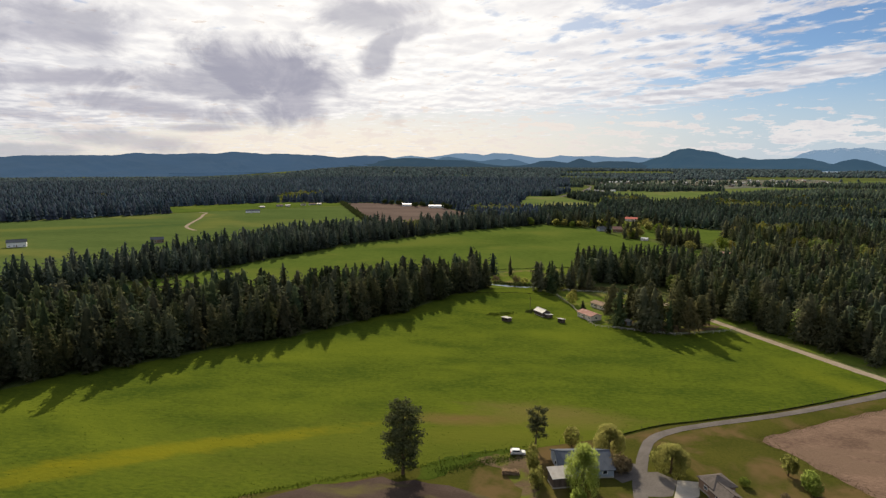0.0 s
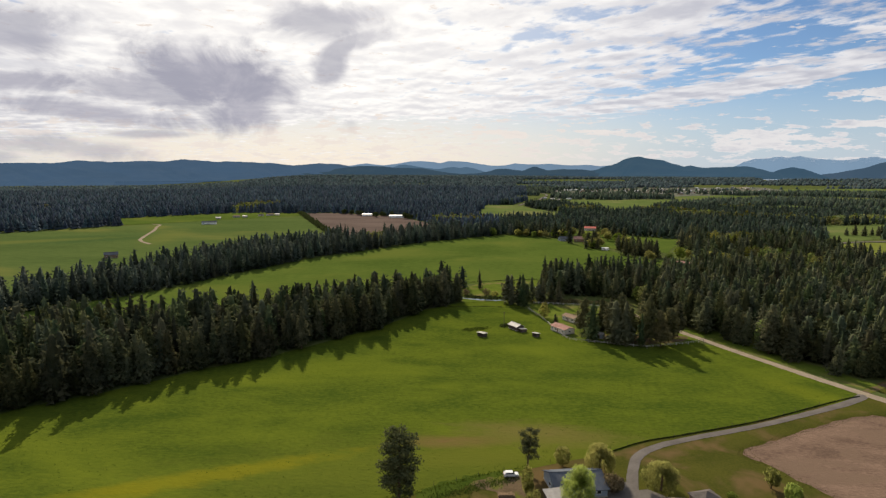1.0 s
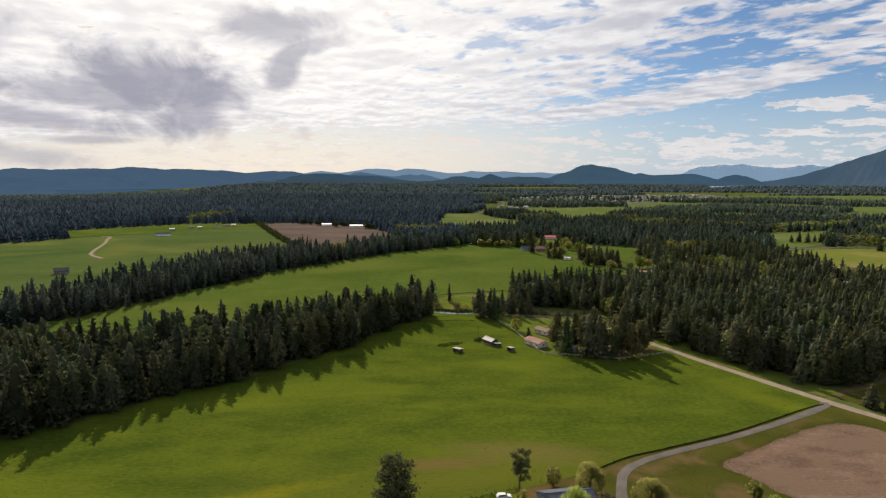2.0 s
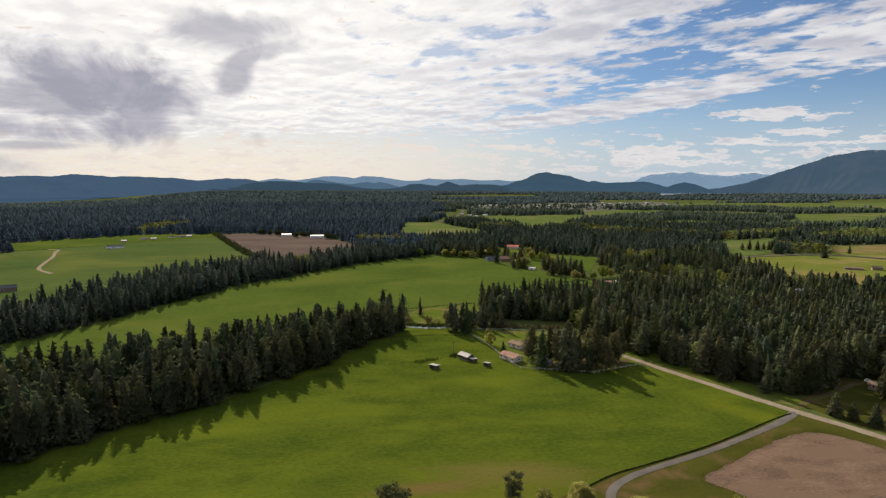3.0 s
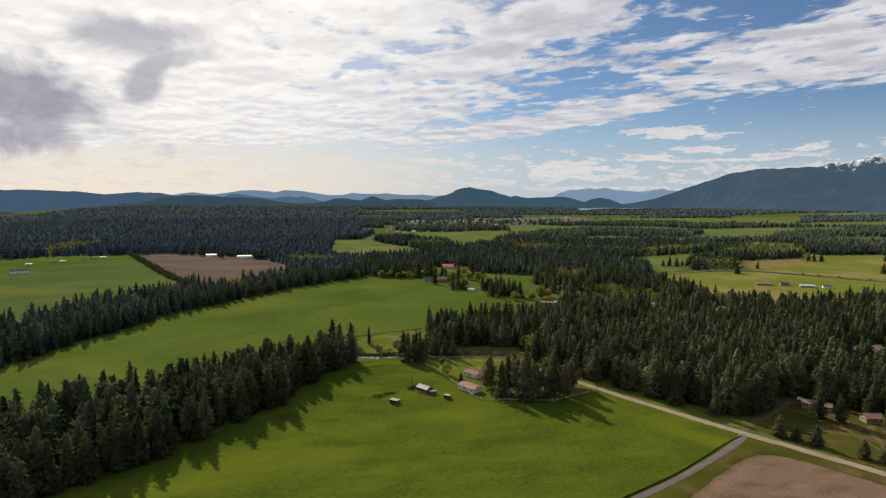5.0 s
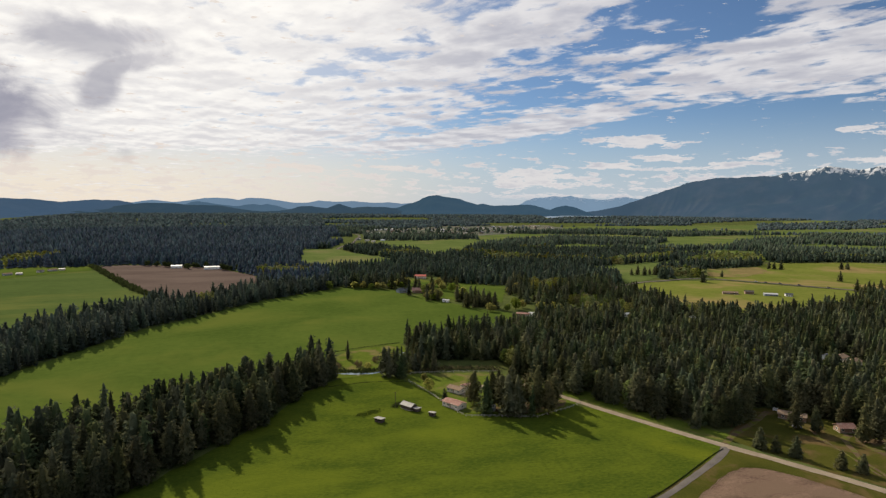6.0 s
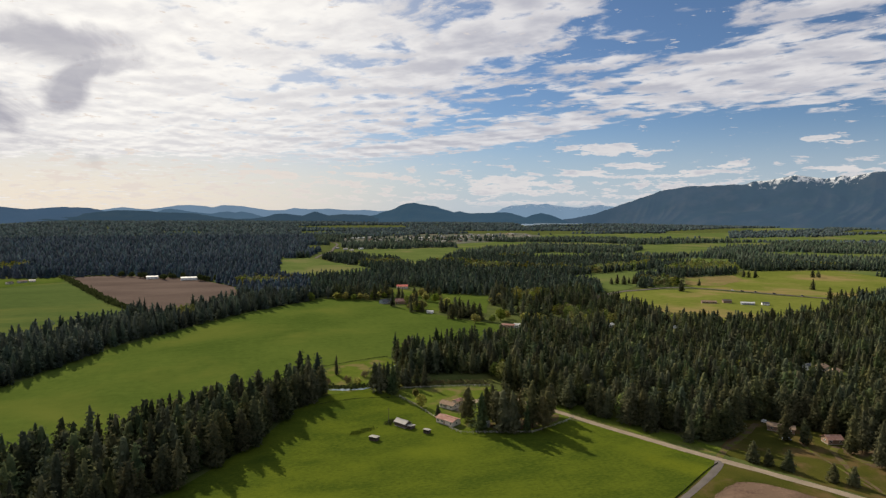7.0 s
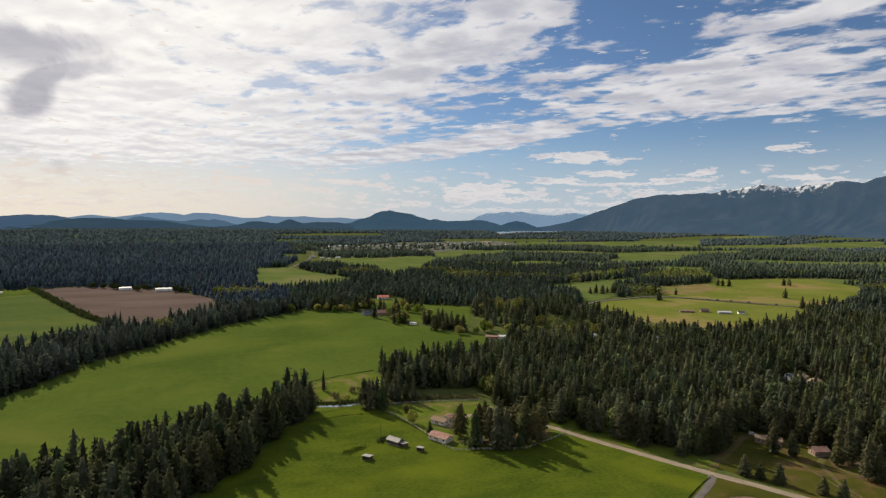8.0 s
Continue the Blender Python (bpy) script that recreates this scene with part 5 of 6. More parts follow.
# ---- buildings ----
def house(name, x, y, turn, size, mats, label, roof="gable", pitch=0.45, windows=3, door=True, eave=0.5, category="house", porch=False):
    """A small building: plinth, walls, roof with thickness and eaves, windows with frames, a door."""
    w, d, h = size
    wall_m, roof_m = M[mats[0]], M[mats[1]]
    ob = thing(name, pose(x, y, float(rise(x, y)) + 0.2, 0, 0, turn), label, category)
    bm = bmesh.new()
    top = h + (d / 2) * pitch
    if roof == "gable":
        pts = [(-d / 2, 0), (d / 2, 0), (d / 2, h), (0, top), (-d / 2, h)]
    elif roof == "shed":
        top = h + d * pitch
        pts = [(-d / 2, 0), (d / 2, 0), (d / 2, top), (-d / 2, h)]
    else:
        pts = [(-d / 2, 0), (d / 2, 0), (d / 2, h), (-d / 2, h)]
    ends = [[bm.verts.new((s * w / 2, p, q)) for p, q in pts] for s in (-1, 1)]
    bm.faces.new(ends[0])
    bm.faces.new(ends[1][::-1])
    for i in range(len(pts)):
        j = (i + 1) % len(pts)
        bm.faces.new((ends[0][j], ends[0][i], ends[1][i], ends[1][j]))
    bmesh.ops.recalc_face_normals(bm, faces=bm.faces[:])
    wall = part("wall", bm, wall_m, ob)
    bm, e, th = bmesh.new(), eave, 0.16
    up = 0.02 + th
    if roof == "gable":
        for s in (-1, 1):
            slab(bm, [(-w / 2 - e, s * (d / 2 + e), h - e * pitch + up), (w / 2 + e, s * (d / 2 + e), h - e * pitch + up), (w / 2 + e, 0, top + up), (-w / 2 - e, 0, top + up)][::s], th)
    elif roof == "shed":
        slab(bm, [(-w / 2 - e, -d / 2 - e, h - e * pitch + up), (w / 2 + e, -d / 2 - e, h - e * pitch + up), (w / 2 + e, d / 2 + e, top + e * pitch + up), (-w / 2 - e, d / 2 + e, top + e * pitch + up)], th)
    else:
        rl = max(w - d, 0.5) / 2
        tz = h + (d / 2 + e) * pitch + up
        a, b = (-rl, 0, tz), (rl, 0, tz)
        c = [(-w / 2 - e, -d / 2 - e, h + up), (w / 2 + e, -d / 2 - e, h + up), (w / 2 + e, d / 2 + e, h + up), (-w / 2 - e, d / 2 + e, h + up)]
        for f in ([c[0], c[1], b, a], [c[2], c[3], a, b], [c[1], c[2], b], [c[3], c[0], a]):
            slab(bm, f, th)
    roof_ob = part("roof", bm, roof_m, ob)
    if roof != "shed":
        rl = w / 2 + e if roof == "gable" else max(w - d, 0.5) / 2
        rz = (top if roof == "gable" else h + (d / 2 + e) * pitch) + up
        part("ridge_cap", cut_box(-rl, -0.18, rz - 0.05, rl, 0.18, rz + 0.06), roof_m, roof_ob)
    base = part("plinth", cut_box(-w / 2 - 0.06, -d / 2 - 0.06, -0.5, w / 2 + 0.06, d / 2 + 0.06, 0.25), M["concrete"], ob)
    for side in (-1, 1):
        for i in range(windows):
            if door and side == -1 and i == windows // 2:
                part("door", cut_box(-0.5, side * (d / 2 - 0.02), 0.25, 0.5, side * (d / 2 + 0.06), 2.3), M["brown_wall"], ob)
                continue
            cx = -w / 2 + w * (i + 0.5) / windows
            fr = part("window", cut_box(cx - 0.75, side * (d / 2 - 0.02), 1.0, cx + 0.75, side * (d / 2 + 0.05), 2.15), M["white"], ob)
            part("pane", cut_box(cx - 0.64, side * (d / 2 + 0.03), 1.1, cx + 0.64, side * (d / 2 + 0.065), 2.05), M["glass"], fr)
    if windows > 1:
        for side in (-1, 1):
            fr = part("window", cut_box(side * (w / 2 - 0.02), -0.8, 1.0, side * (w / 2 + 0.05), 0.8, 2.15), M["white"], ob)
            part("pane", cut_box(side * (w / 2 + 0.03), -0.68, 1.1, side * (w / 2 + 0.065), 0.68, 2.05), M["glass"], fr)
    if porch:
        px = w * 0.28
        deck = part("porch_deck", cut_box(-px, -d / 2 - 2.4, 0, px, -d / 2, 0.2), M["wood"], ob)
        for sx in (-px + 0.1, px - 0.1):
            part("porch_post", tube(bmesh.new(), (sx, -d / 2 - 2.3, 0.2), (sx, -d / 2 - 2.3, 2.4), 0.07, 0.07, 8), M["white"], ob)
        part("porch_roof", slab(bmesh.new(), [(-px - 0.2, -d / 2 - 2.6, 2.52), (px + 0.2, -d / 2 - 2.6, 2.52), (px + 0.2, -d / 2, 2.9), (-px - 0.2, -d / 2, 2.9)], 0.12), roof_m, ob)
    return ob


def shelter(name, x, y, turn, size, label):
    """An open-fronted field shelter: posts, back and side walls of boards, a sloping sheet-metal roof."""
    w, d, h = size
    ob = thing(name, pose(x, y, 0.06, 0, 0, turn), label, "shed")
    for sx in (-1, 0, 1):
        part("post", cut_box(sx * (w / 2 - 0.08) - 0.07, -d / 2, -0.3, sx * (w / 2 - 0.08) + 0.07, -d / 2 + 0.14, h), M["wood"], ob)
    part("back_wall", cut_box(-w / 2, d / 2 - 0.1, 0, w / 2, d / 2, h - 0.35), M["wood"], ob)
    for sx in (-1, 1):
        part("side_wall", cut_box(sx * w / 2 - 0.05, -d / 2 + 0.16, 0, sx * w / 2 + 0.05, d / 2 - 0.12, h - 0.4), M["wood"], ob)
    part("half_wall", cut_box(-w / 2 + 0.1, -d / 2 + 0.15, 0, w / 2 - 0.1, -d / 2 + 0.25, h * 0.4), M["wood"], ob)
    k = max(3, round((w + 0.8) / 0.9))
    for i in range(k):
        x0 = -w / 2 - 0.4 + (w + 0.8) * i / k
        x1 = x0 + (w + 0.8) / k - 0.03
        part("roof_sheet", slab(bmesh.new(), [(x0, -d / 2 - 0.5, h + 0.14), (x1, -d / 2 - 0.5, h + 0.14), (x1, d / 2 + 0.4, h - 0.24), (x0, d / 2 + 0.4, h - 0.24)], 0.06), M["tin"], ob)
    return ob


def make_buildings():
    # homestead close by
    house("grey_roofed_house", 15.2, 171.0, 12, (15.5, 12.5, 2.5), ("blue_wall", "slate"), "blue-grey house with a slate-blue roof behind willows", "gable", 0.42)
    house("garden_shed", 8.4, 160.5, 18, (5.4, 4.6, 2.8), ("wood", "tin"), "small grey shed with a pale sheet-metal roof", "shed", 0.18, 0, True, 0.35, "shed")
    house("lane_house", 51.2, 163.2, 20, (6.8, 6.4, 3.0), ("brown_wall", "grey_roof"), "house with a grey-brown shingled hip roof beside the lane", "hip", 0.5)
    house("lane_garage", 52.0, 157.6, 110, (6.0, 5.4, 2.7), ("brown_wall", "grey_roof"), "garage wing with a grey-brown gable roof", "gable", 0.5, 1, False)
    # farmyard
    house("pink_roofed_house", 32.0, 349.0, -58, (13.0, 7.4, 2.8), ("cream", "rust_roof"), "long cream house with a red-brown shingle roof", "gable", 0.3, 4)
    house("farm_bungalow", 41.0, 376.0, -55, (10.5, 6.6, 2.7), ("cream", "tan_roof"), "cream bungalow with a pale tan roof", "gable", 0.35, 4)
    house("farm_wing", 49.0, 381.0, 30, (6.0, 5.0, 2.5), ("cream", "rust_roof"), "low farm wing with a red-brown roof", "gable", 0.35, 2, False)
    house("blue_shed", 52.0, 338.0, -30, (4.4, 3.6, 2.3), ("blue_wall", "tin"), "small blue-grey shed under the conifers", "gable", 0.45, 1, True, 0.3, "shed")
    shelter("cattle_shelter", -15.5, 334.5, -42, (4.6, 3.4, 2.2), "weathered open cattle shelter with a pale metal roof")
    house("field_barn", 4.6, 351.8, -56, (8.6, 5.0, 2.4), ("wood", "tin"), "weathered barn with a rusty galvanised gable roof", "gable", 0.5, 0, False, 0.5, "barn")
    shelter("small_shelter", 15.5, 337.0, -45, (3.3, 2.7, 2.2), "small dark wooden field shelter with a metal roof")
    shelter("lean_to", 8.4, 346.4, -56, (2.8, 3.8, 2.1), "dark open lean-to at the end of the field barn")
    # forest clearing
    house("orange_roofed_house", 229.0, 262.0, -15, (8.6, 6.0, 2.7), ("brown_wall", "rust_roof"), "brown house with an orange-brown roof in the forest", "gable", 0.5, 3)
    house("tan_roofed_house", 217.0, 285.0, -46, (14.0, 7.0, 2.6), ("brown_wall", "tan_roof"), "low house with a tan roof behind conifers", "gable", 0.32, 3)
    house("forest_house", 362.0, 384.0, 20, (14.0, 8.0, 3.0), ("grey_wall", "tan_roof"), "house in a gap deep in the forest", "gable", 0.4, 3)
    house("forest_cabin", 355, 389, 24, (9, 7, 3), ('white', 'dark_roof'), "white cabin with a dark roof deep in the forest", "gable", 0.4, 2)
    house("forest_cabin", 360, 370, 24, (13, 8, 3), ('cream', 'tan_roof'), "cream house with a tan roof in a forest gap", "gable", 0.4, 2)
    house("forest_cabin", 298, 591, 24, (9, 6, 3), ('white', 'white_roof'), "small white house showing between conifers", "gable", 0.4, 2)
    house("forest_cabin", 253, 626, 24, (11, 7, 3), ('blue_wall', 'grey_roof'), "blue-grey house with a grey roof among trees", "gable", 0.4, 2)
    house("forest_cabin", 356, 558, 24, (8, 6, 3), ('grey_wall', 'white_roof'), "small grey house with a pale roof among trees", "gable", 0.4, 2)
    # across the valley
    house("long_barn", 538.0, 714.0, -28, (20.0, 7.0, 2.4), ("brown_wall", "tan_roof"), "long low cream barn in the eastern pasture", "gable", 0.35, 6, True, 0.5, "barn")
    house("hay_barn", 566.0, 710.0, -28, (11.0, 8.0, 3.2), ("brown_wall", "grey_roof"), "brown hay barn with a grey roof beside the long barn", "gable", 0.4, 1, True, 0.5, "barn")
    house("white_long_barn", 582.0, 688.0, -30, (17.0, 7.0, 2.6), ("blue_wall", "white_roof"), "long barn with a white metal roof in the pasture", "gable", 0.35, 5, True, 0.5, "barn")
    house("pasture_house", 604.0, 679.0, -30, (9.0, 6.5, 2.8), ("white", "dark_roof"), "white house at the end of the pasture barns", "gable", 0.4, 3)
    house("dark_roofed_house", 90.0, 822.0, 20, (17.0, 10.0, 3.4), ("blue_wall", "dark_roof"), "house with a dark blue roof at the meadow's end", "gable", 0.5, 4)
    house("red_barn", 108.0, 812.0, -10, (15.0, 10.0, 4.0), ("brown_wall", "rust_roof"), "brown barn behind the dark-roofed house", "gable", 0.6, 2, True, 0.5, "barn")
    house("white_shed", 127.0, 728.0, -25, (8.0, 5.0, 2.5), ("white", "white_roof"), "white shed at the edge of the meadow", "gable", 0.3, 2, True, 0.4, "shed")
    house("red_roofed_farmhouse", 148.0, 975.0, -8, (18.0, 12.0, 3.6), ("cream", "red_roof"), "large farmhouse with a red metal roof", "gable", 0.4, 5)
    house("trailer_house", 186.0, 618.0, -35, (14.0, 6.0, 2.8), ("brown_wall", "rust_roof"), "small brown house at the forest's edge", "gable", 0.35, 3)
    house("white_garage", 198.0, 613.0, -35, (13.0, 8.0, 3.0), ("white", "white_roof"), "pale metal garage at the forest's edge", "gable", 0.3, 2, True, 0.4, "garage")
    house("white_barn", -269.0, 1214.0, 14, (19.0, 10.0, 4.0), ("white", "white_roof"), "white barn beside the tilled field", "gable", 0.3, 3, True, 0.4, "barn")
    house("white_barn", -201.0, 1180.0, 8, (30.0, 11.0, 4.2), ("white", "white_roof"), "long white barn beside the tilled field", "gable", 0.3, 5, True, 0.4, "barn")
    house("white_farmhouse", -538.0, 540.0, 40, (17.0, 10.0, 5.2), ("white", "dark_roof"), "white farmhouse with a dark roof in the hay field", "gable", 0.5, 4)
    house("brown_farmhouse", -418.0, 600.0, 35, (13.0, 9.0, 3.6), ("brown_wall", "dark_roof"), "dark farmhouse behind the tree belt", "gable", 0.5, 4)
    house("field_bungalow", -500.0, 992.0, 25, (24.0, 10.0, 3.5), ("white", "dark_roof"), "pale bungalow at the hay field's far edge", "gable", 0.35, 4)
    rnd = random.Random(4)
    for i in range(6):
        house("farm_building", -530 + i * 15 + rnd.uniform(-6, 6), 1108 + i * 20 + rnd.uniform(-14, 14), rnd.uniform(0, 60), (rnd.uniform(8, 14), 7, 2.8), (rnd.choice(["grey_wall", "cream", "brown_wall"]), rnd.choice(["tin", "grey_roof", "tan_roof"])), "pale farm building at the foot of the dark woods", "gable", 0.35, 2)
    for x, y in ((301, 2570), (327, 2574), (347, 2592), (361, 2596), (378, 2600)):
        house("storage_hall", x, y, 35, (16.0, 9.0, 4.0), ("white", "white_roof"), "white storage hall in a row beside the far town", "gable", 0.25, 0, False, 0.3, "hall")
    for x, y in ((167, 2037), (188, 1983), (202, 1940), (242, 1998), (142, 1458), (158, 1487), (253, 1343), (272, 1338)):
        house("roadside_building", x, y, rnd.uniform(0, 60), (rnd.uniform(12, 20), 9, 3.6), (rnd.choice(["white", "cream", "grey_wall"]), rnd.choice(["white_roof", "tin", "grey_roof"])), "pale roadside building beside the far highway", "gable", 0.3, 0, False)
    for x, y in ((-579, 2637), (-558, 2637), (-455, 2667), (-441, 2635), (-614, 2668), (-540, 1612)):
        house("hillside_house", x, y, rnd.uniform(0, 60), (16, 10, 5.0), ("cream", "white_roof"), "pale house in a gap of the dark western woods", "gable", 0.4, 0, False)
    for i in range(120):
        a, b = rnd.random(), rnd.random()
        x, y = [(TOWN[0][k] * (1 - a) + TOWN[2][k] * a) * (1 - b) + (TOWN[5][k] * (1 - a) + TOWN[4][k] * a) * b for k in (0, 1)]
        house("town_building", x, y, rnd.uniform(0, 90), (rnd.uniform(9, 21), rnd.uniform(8, 12), rnd.uniform(3, 5)), (rnd.choice(["cream", "grey_wall", "grey_wall", "brown_wall"]), rnd.choice(["white_roof", "tin", "grey_roof", "grey_roof", "tan_roof"])), "pale building of a far-off small town", "gable", 0.3, 0, False)


make_buildings()


# ---- vehicles ----
def car(name, x, y, turn, paint, label, z=0.35):
    ob = thing(name, pose(x, y, float(rise(x, y)) + z, 0, 0, turn), label, "car")
    bm = bmesh.new()
    prof = [(-2.3, 0.35), (2.3, 0.35), (2.35, 0.75), (2.1, 0.95), (1.1, 1.05), (0.5, 1.62), (-1.7, 1.66), (-2.25, 1.05), (-2.35, 0.7)]
    for s in (-1, 1):
        bm.faces.new([bm.verts.new((px, s * (0.9 if pz < 1.2 else 0.74), pz)) for px, pz in prof][::s])
    bm.verts.ensure_lookup_table()
    k = len(prof)
    for i in range(k):
        j = (i + 1) % k
        bm.faces.new((bm.verts[i], bm.verts[j], bm.verts[k + j], bm.verts[k + i]))
    bmesh.ops.recalc_face_normals(bm, faces=bm.faces[:])
    body = part("body", bm, paint, ob)
    for s in (-1, 1):
        part("side_window", slab(bmesh.new(), [(-1.5, s * 0.80, 1.5), (0.45, s * 0.80, 1.5), (0.85, s * 0.90, 1.15), (-1.7, s * 0.90, 1.15)][::s], 0.02), M["glass"], body)
        part("headlight", cut_box(2.2, s * 0.55 - 0.18, 0.72, 2.37, s * 0.55 + 0.18, 0.86), M["lamp"], body)
        part("tail_light", cut_box(-2.38, s * 0.68 - 0.14, 0.8, -2.25, s * 0.68 + 0.14, 1.0), M["tail"], body)
        for wx in (-1.4, 1.45):
            wheel = part("wheel", tube(bmesh.new(), (wx, s * 0.72, 0.34), (wx, s * 0.93, 0.34), 0.34, 0.34, 14), M["rubber"], ob)
            part("rim", tube(bmesh.new(), (wx, s * 0.9, 0.34), (wx, s * 0.945, 0.34), 0.2, 0.2, 10), M["steel"], wheel)
    part("windscreen", slab(bmesh.new(), [(0.55, -0.7, 1.6), (0.55, 0.7, 1.6), (1.12, 0.8, 1.09), (1.12, -0.8, 1.09)][::-1], 0.02), M["glass"], body)
    return ob


car("white_car", -3.8, 176.0, 8, M["car_white"], "white family car parked on a dirt patch", 0.08)
for cx, cy, paint in ((676, 818, "car_white"), (684, 806, "car_dark"), (697, 790, "car_dark"), (712, 768, "car_dark"), (734, 735, "car_dark")):
    car("highway_car", cx, cy, -40, M[paint], "small car on the far highway", 0.8)


# ---- fences, hedges and small things ----
def weeds(name, line, width, height, count, mat, label, seed, size=0.7):
    """Rough growth along a line: many small leaf sprays of uneven height."""
    rnd = random.Random(seed)
    pts = smooth_line(line, 3.0)
    V, T = [], []
    for _ in range(count):
        k = rnd.randrange(len(pts) - 1)
        p = pts[k].lerp(pts[k + 1], rnd.random())
        clump = 0.4 + 0.9 * abs(noise.noise(Vector((p.x * 0.11, p.y * 0.11, seed))))
        c = Vector((p.x + rnd.gauss(0, width * 0.4), p.y + rnd.gauss(0, width * 0.4), float(rise(p.x, p.y)) + 0.06 + height * clump * rnd.random()))
        a, s = rnd.uniform(0, 6.28), size * rnd.uniform(0.6, 1.4)
        d = Vector((math.cos(a), math.sin(a), 0)) * s * 0.5
        i = len(V)
        V.extend([tuple(c - d), tuple(c + d), tuple(c + Vector((rnd.uniform(-0.3, 0.3) * s, rnd.uniform(-0.3, 0.3) * s, s)))])
        T.append((i, i + 1, i + 2))
    ob = new(name, mesh_of(name, V, T, mat))
    return tagged(ob, label, "hedge", kind="stuff")


def fence(name, line, gap, height, rails, mat, label, thick=0.07):
    """Posts and rails as parts of one fence."""
    ob = thing(name, pose(line[0][0], line[0][1], 0.2), label, "fence")
    o = Vector((line[0][0], line[0][1]))
    pts, step = [], gap
    for a, b in zip(line, line[1:]):
        a, b = Vector(a), Vector(b)
        k = max(1, round((b - a).length / step))
        pts += [a.lerp(b, i / k) for i in range(k)]
    pts.append(Vector(line[-1]))
    post = bpy.data.meshes.new("post")
    bm = cut_box(-thick, -thick, -0.3, thick, thick, height + 0.12, 0.015)
    bm.to_mesh(post)
    bm.free()
    post.materials.append(mat)
    for p in pts:
        q = new("post", post)
        q.parent, q.location = ob, (p.x - o.x, p.y - o.y, 0)
    for i, (p, q) in enumerate(zip(pts, pts[1:])):
        for k in range(rails):
            z = height * (k + 1) / rails
            part("rail", tube(bmesh.new(), (p.x - o.x, p.y - o.y, z), (q.x - o.x, q.y - o.y, z), thick * 0.7, thick * 0.7, 4), mat, ob)
    return ob


def make_edges():
    weeds("lane_verge", [(147, 257), (134, 250.5), (93, 226.8), (60, 211.5), (44, 204.5), (30, 195)], 0.12, 0.16, 5200, M["hedge"], "dark uncut grass along the fence beside the lane", 1, 0.36)
    weeds("meadow_verge", [(2, 182.5), (-14, 175), (-28, 166), (-42, 158.5), (-62, 149), (-90, 131), (-130, 97)], 1.6, 0.15, 1500, M["tussock"], "rough tall grass along the meadow's edge", 2, 0.34)
    weeds("lush_growth", [(-27, 161.5), (-20, 165), (-12, 170), (-4, 174.5)], 3.4, 0.14, 1300, M["lush_leaf"], "dark lush grass beside the pine", 8, 0.32)
    weeds("field_edge", SOIL_R[-5:] + SOIL_R[:14], 3.4, 0.02, 3600, M["edge_grass"], "short dry grass creeping over the bare field's edge", 21, 0.17)
    weeds("field_hedge", [(-428, 1268), (-341, 1069), (-270, 909), (-214, 808)], 6.0, 6.0, 2600, M["hedge"], "dark hedge between green field and tilled field", 3, 3.0)
    weeds("creek_growth", [(-30, 440), (-10, 436), (8, 440), (22, 452), (30, 480)], 6.0, 1.6, 1200, M["hedge"], "dark rough growth along the creek", 4, 1.2)
    weeds("yard_growth", [(30, 428), (48, 430), (66, 426), (84, 420)], 5.0, 3.0, 1100, M["leaf_wood"], "low budding thicket behind the farmyard fence", 11, 1.0)
    weeds("shelter_tufts", [(-26, 346), (-20, 349), (-14, 352)], 4.0, 0.5, 420, M["lush_leaf"], "rough grass tufts beside the cattle shelter", 12, 0.6)
    weeds("barn_tufts", [(-3, 356), (-1, 360), (4, 362)], 3.0, 0.7, 300, M["hedge"], "rough growth round the foot of the pole", 13, 0.6)
    weeds("far_fence_line", [(-42, 494), (-2, 511), (30, 521)], 0.6, 0.45, 380, M["hedge"], "dark fence line across the meadow's end", 5, 0.6)
    weeds("pasture_fence_line", [(-40, 405), (-12, 410), (14, 405)], 0.8, 0.35, 240, M["hedge"], "overgrown fence line in the pasture", 6, 0.5)
    fence("yard_fence", [(15, 406), (22, 383), (26.5, 361), (31, 338), (34, 331), (54, 325.5), (74, 320.5), (99, 330.5), (109, 336)], 3.6, 1.15, 2, M["fence"], "grey-white wooden post and rail fence round the farmyard", 0.10)
    fence("yard_back_fence", [(20, 424), (55, 420), (84, 414)], 3.6, 1.15, 2, M["fence"], "grey-white wooden fence behind the farmyard", 0.10)
    fence("meadow_fence", [(144, 256), (118, 242), (93, 227.5), (62, 212.5), (44, 205), (24, 192), (2, 183), (-14, 175.5), (-34, 164)], 7.5, 1.0, 0, M["wood"], "old wooden fence posts along the lane", 0.055)
    pole = thing("utility_pole", pose(-2.5, 358, 0.2), "weathered wooden pole beside the field barn", "pole")
    part("shaft", tube(bmesh.new(), (0, 0, -0.5), (0, 0, 9), 0.16, 0.11, 8), M["wood"], pole)
    part("crossarm", cut_box(-0.9, -0.06, 8.3, 0.9, 0.06, 8.45), M["wood"], pole)
    # firewood beside the dirt patch
    pile = thing("log_pile", pose(-5.5, 163.5, 0.06, 0, 0, 6), "brown pile of cut logs on the dirt patch", "log pile")
    rnd = random.Random(8)
    for i in range(46):
        row = i // 12
        z = 0.2 + row * 0.32
        x = -2.4 + (i % 12) * 0.42 + (row % 2) * 0.2
        part("log", tube(bmesh.new(), (x, rnd.uniform(-0.9, -0.6), z), (x + rnd.uniform(-0.1, 0.1), rnd.uniform(0.6, 0.9), z + rnd.uniform(-0.1, 0.16)), rnd.uniform(0.13, 0.23), rnd.uniform(0.12, 0.2), 7), M["cut_wood"], pile)


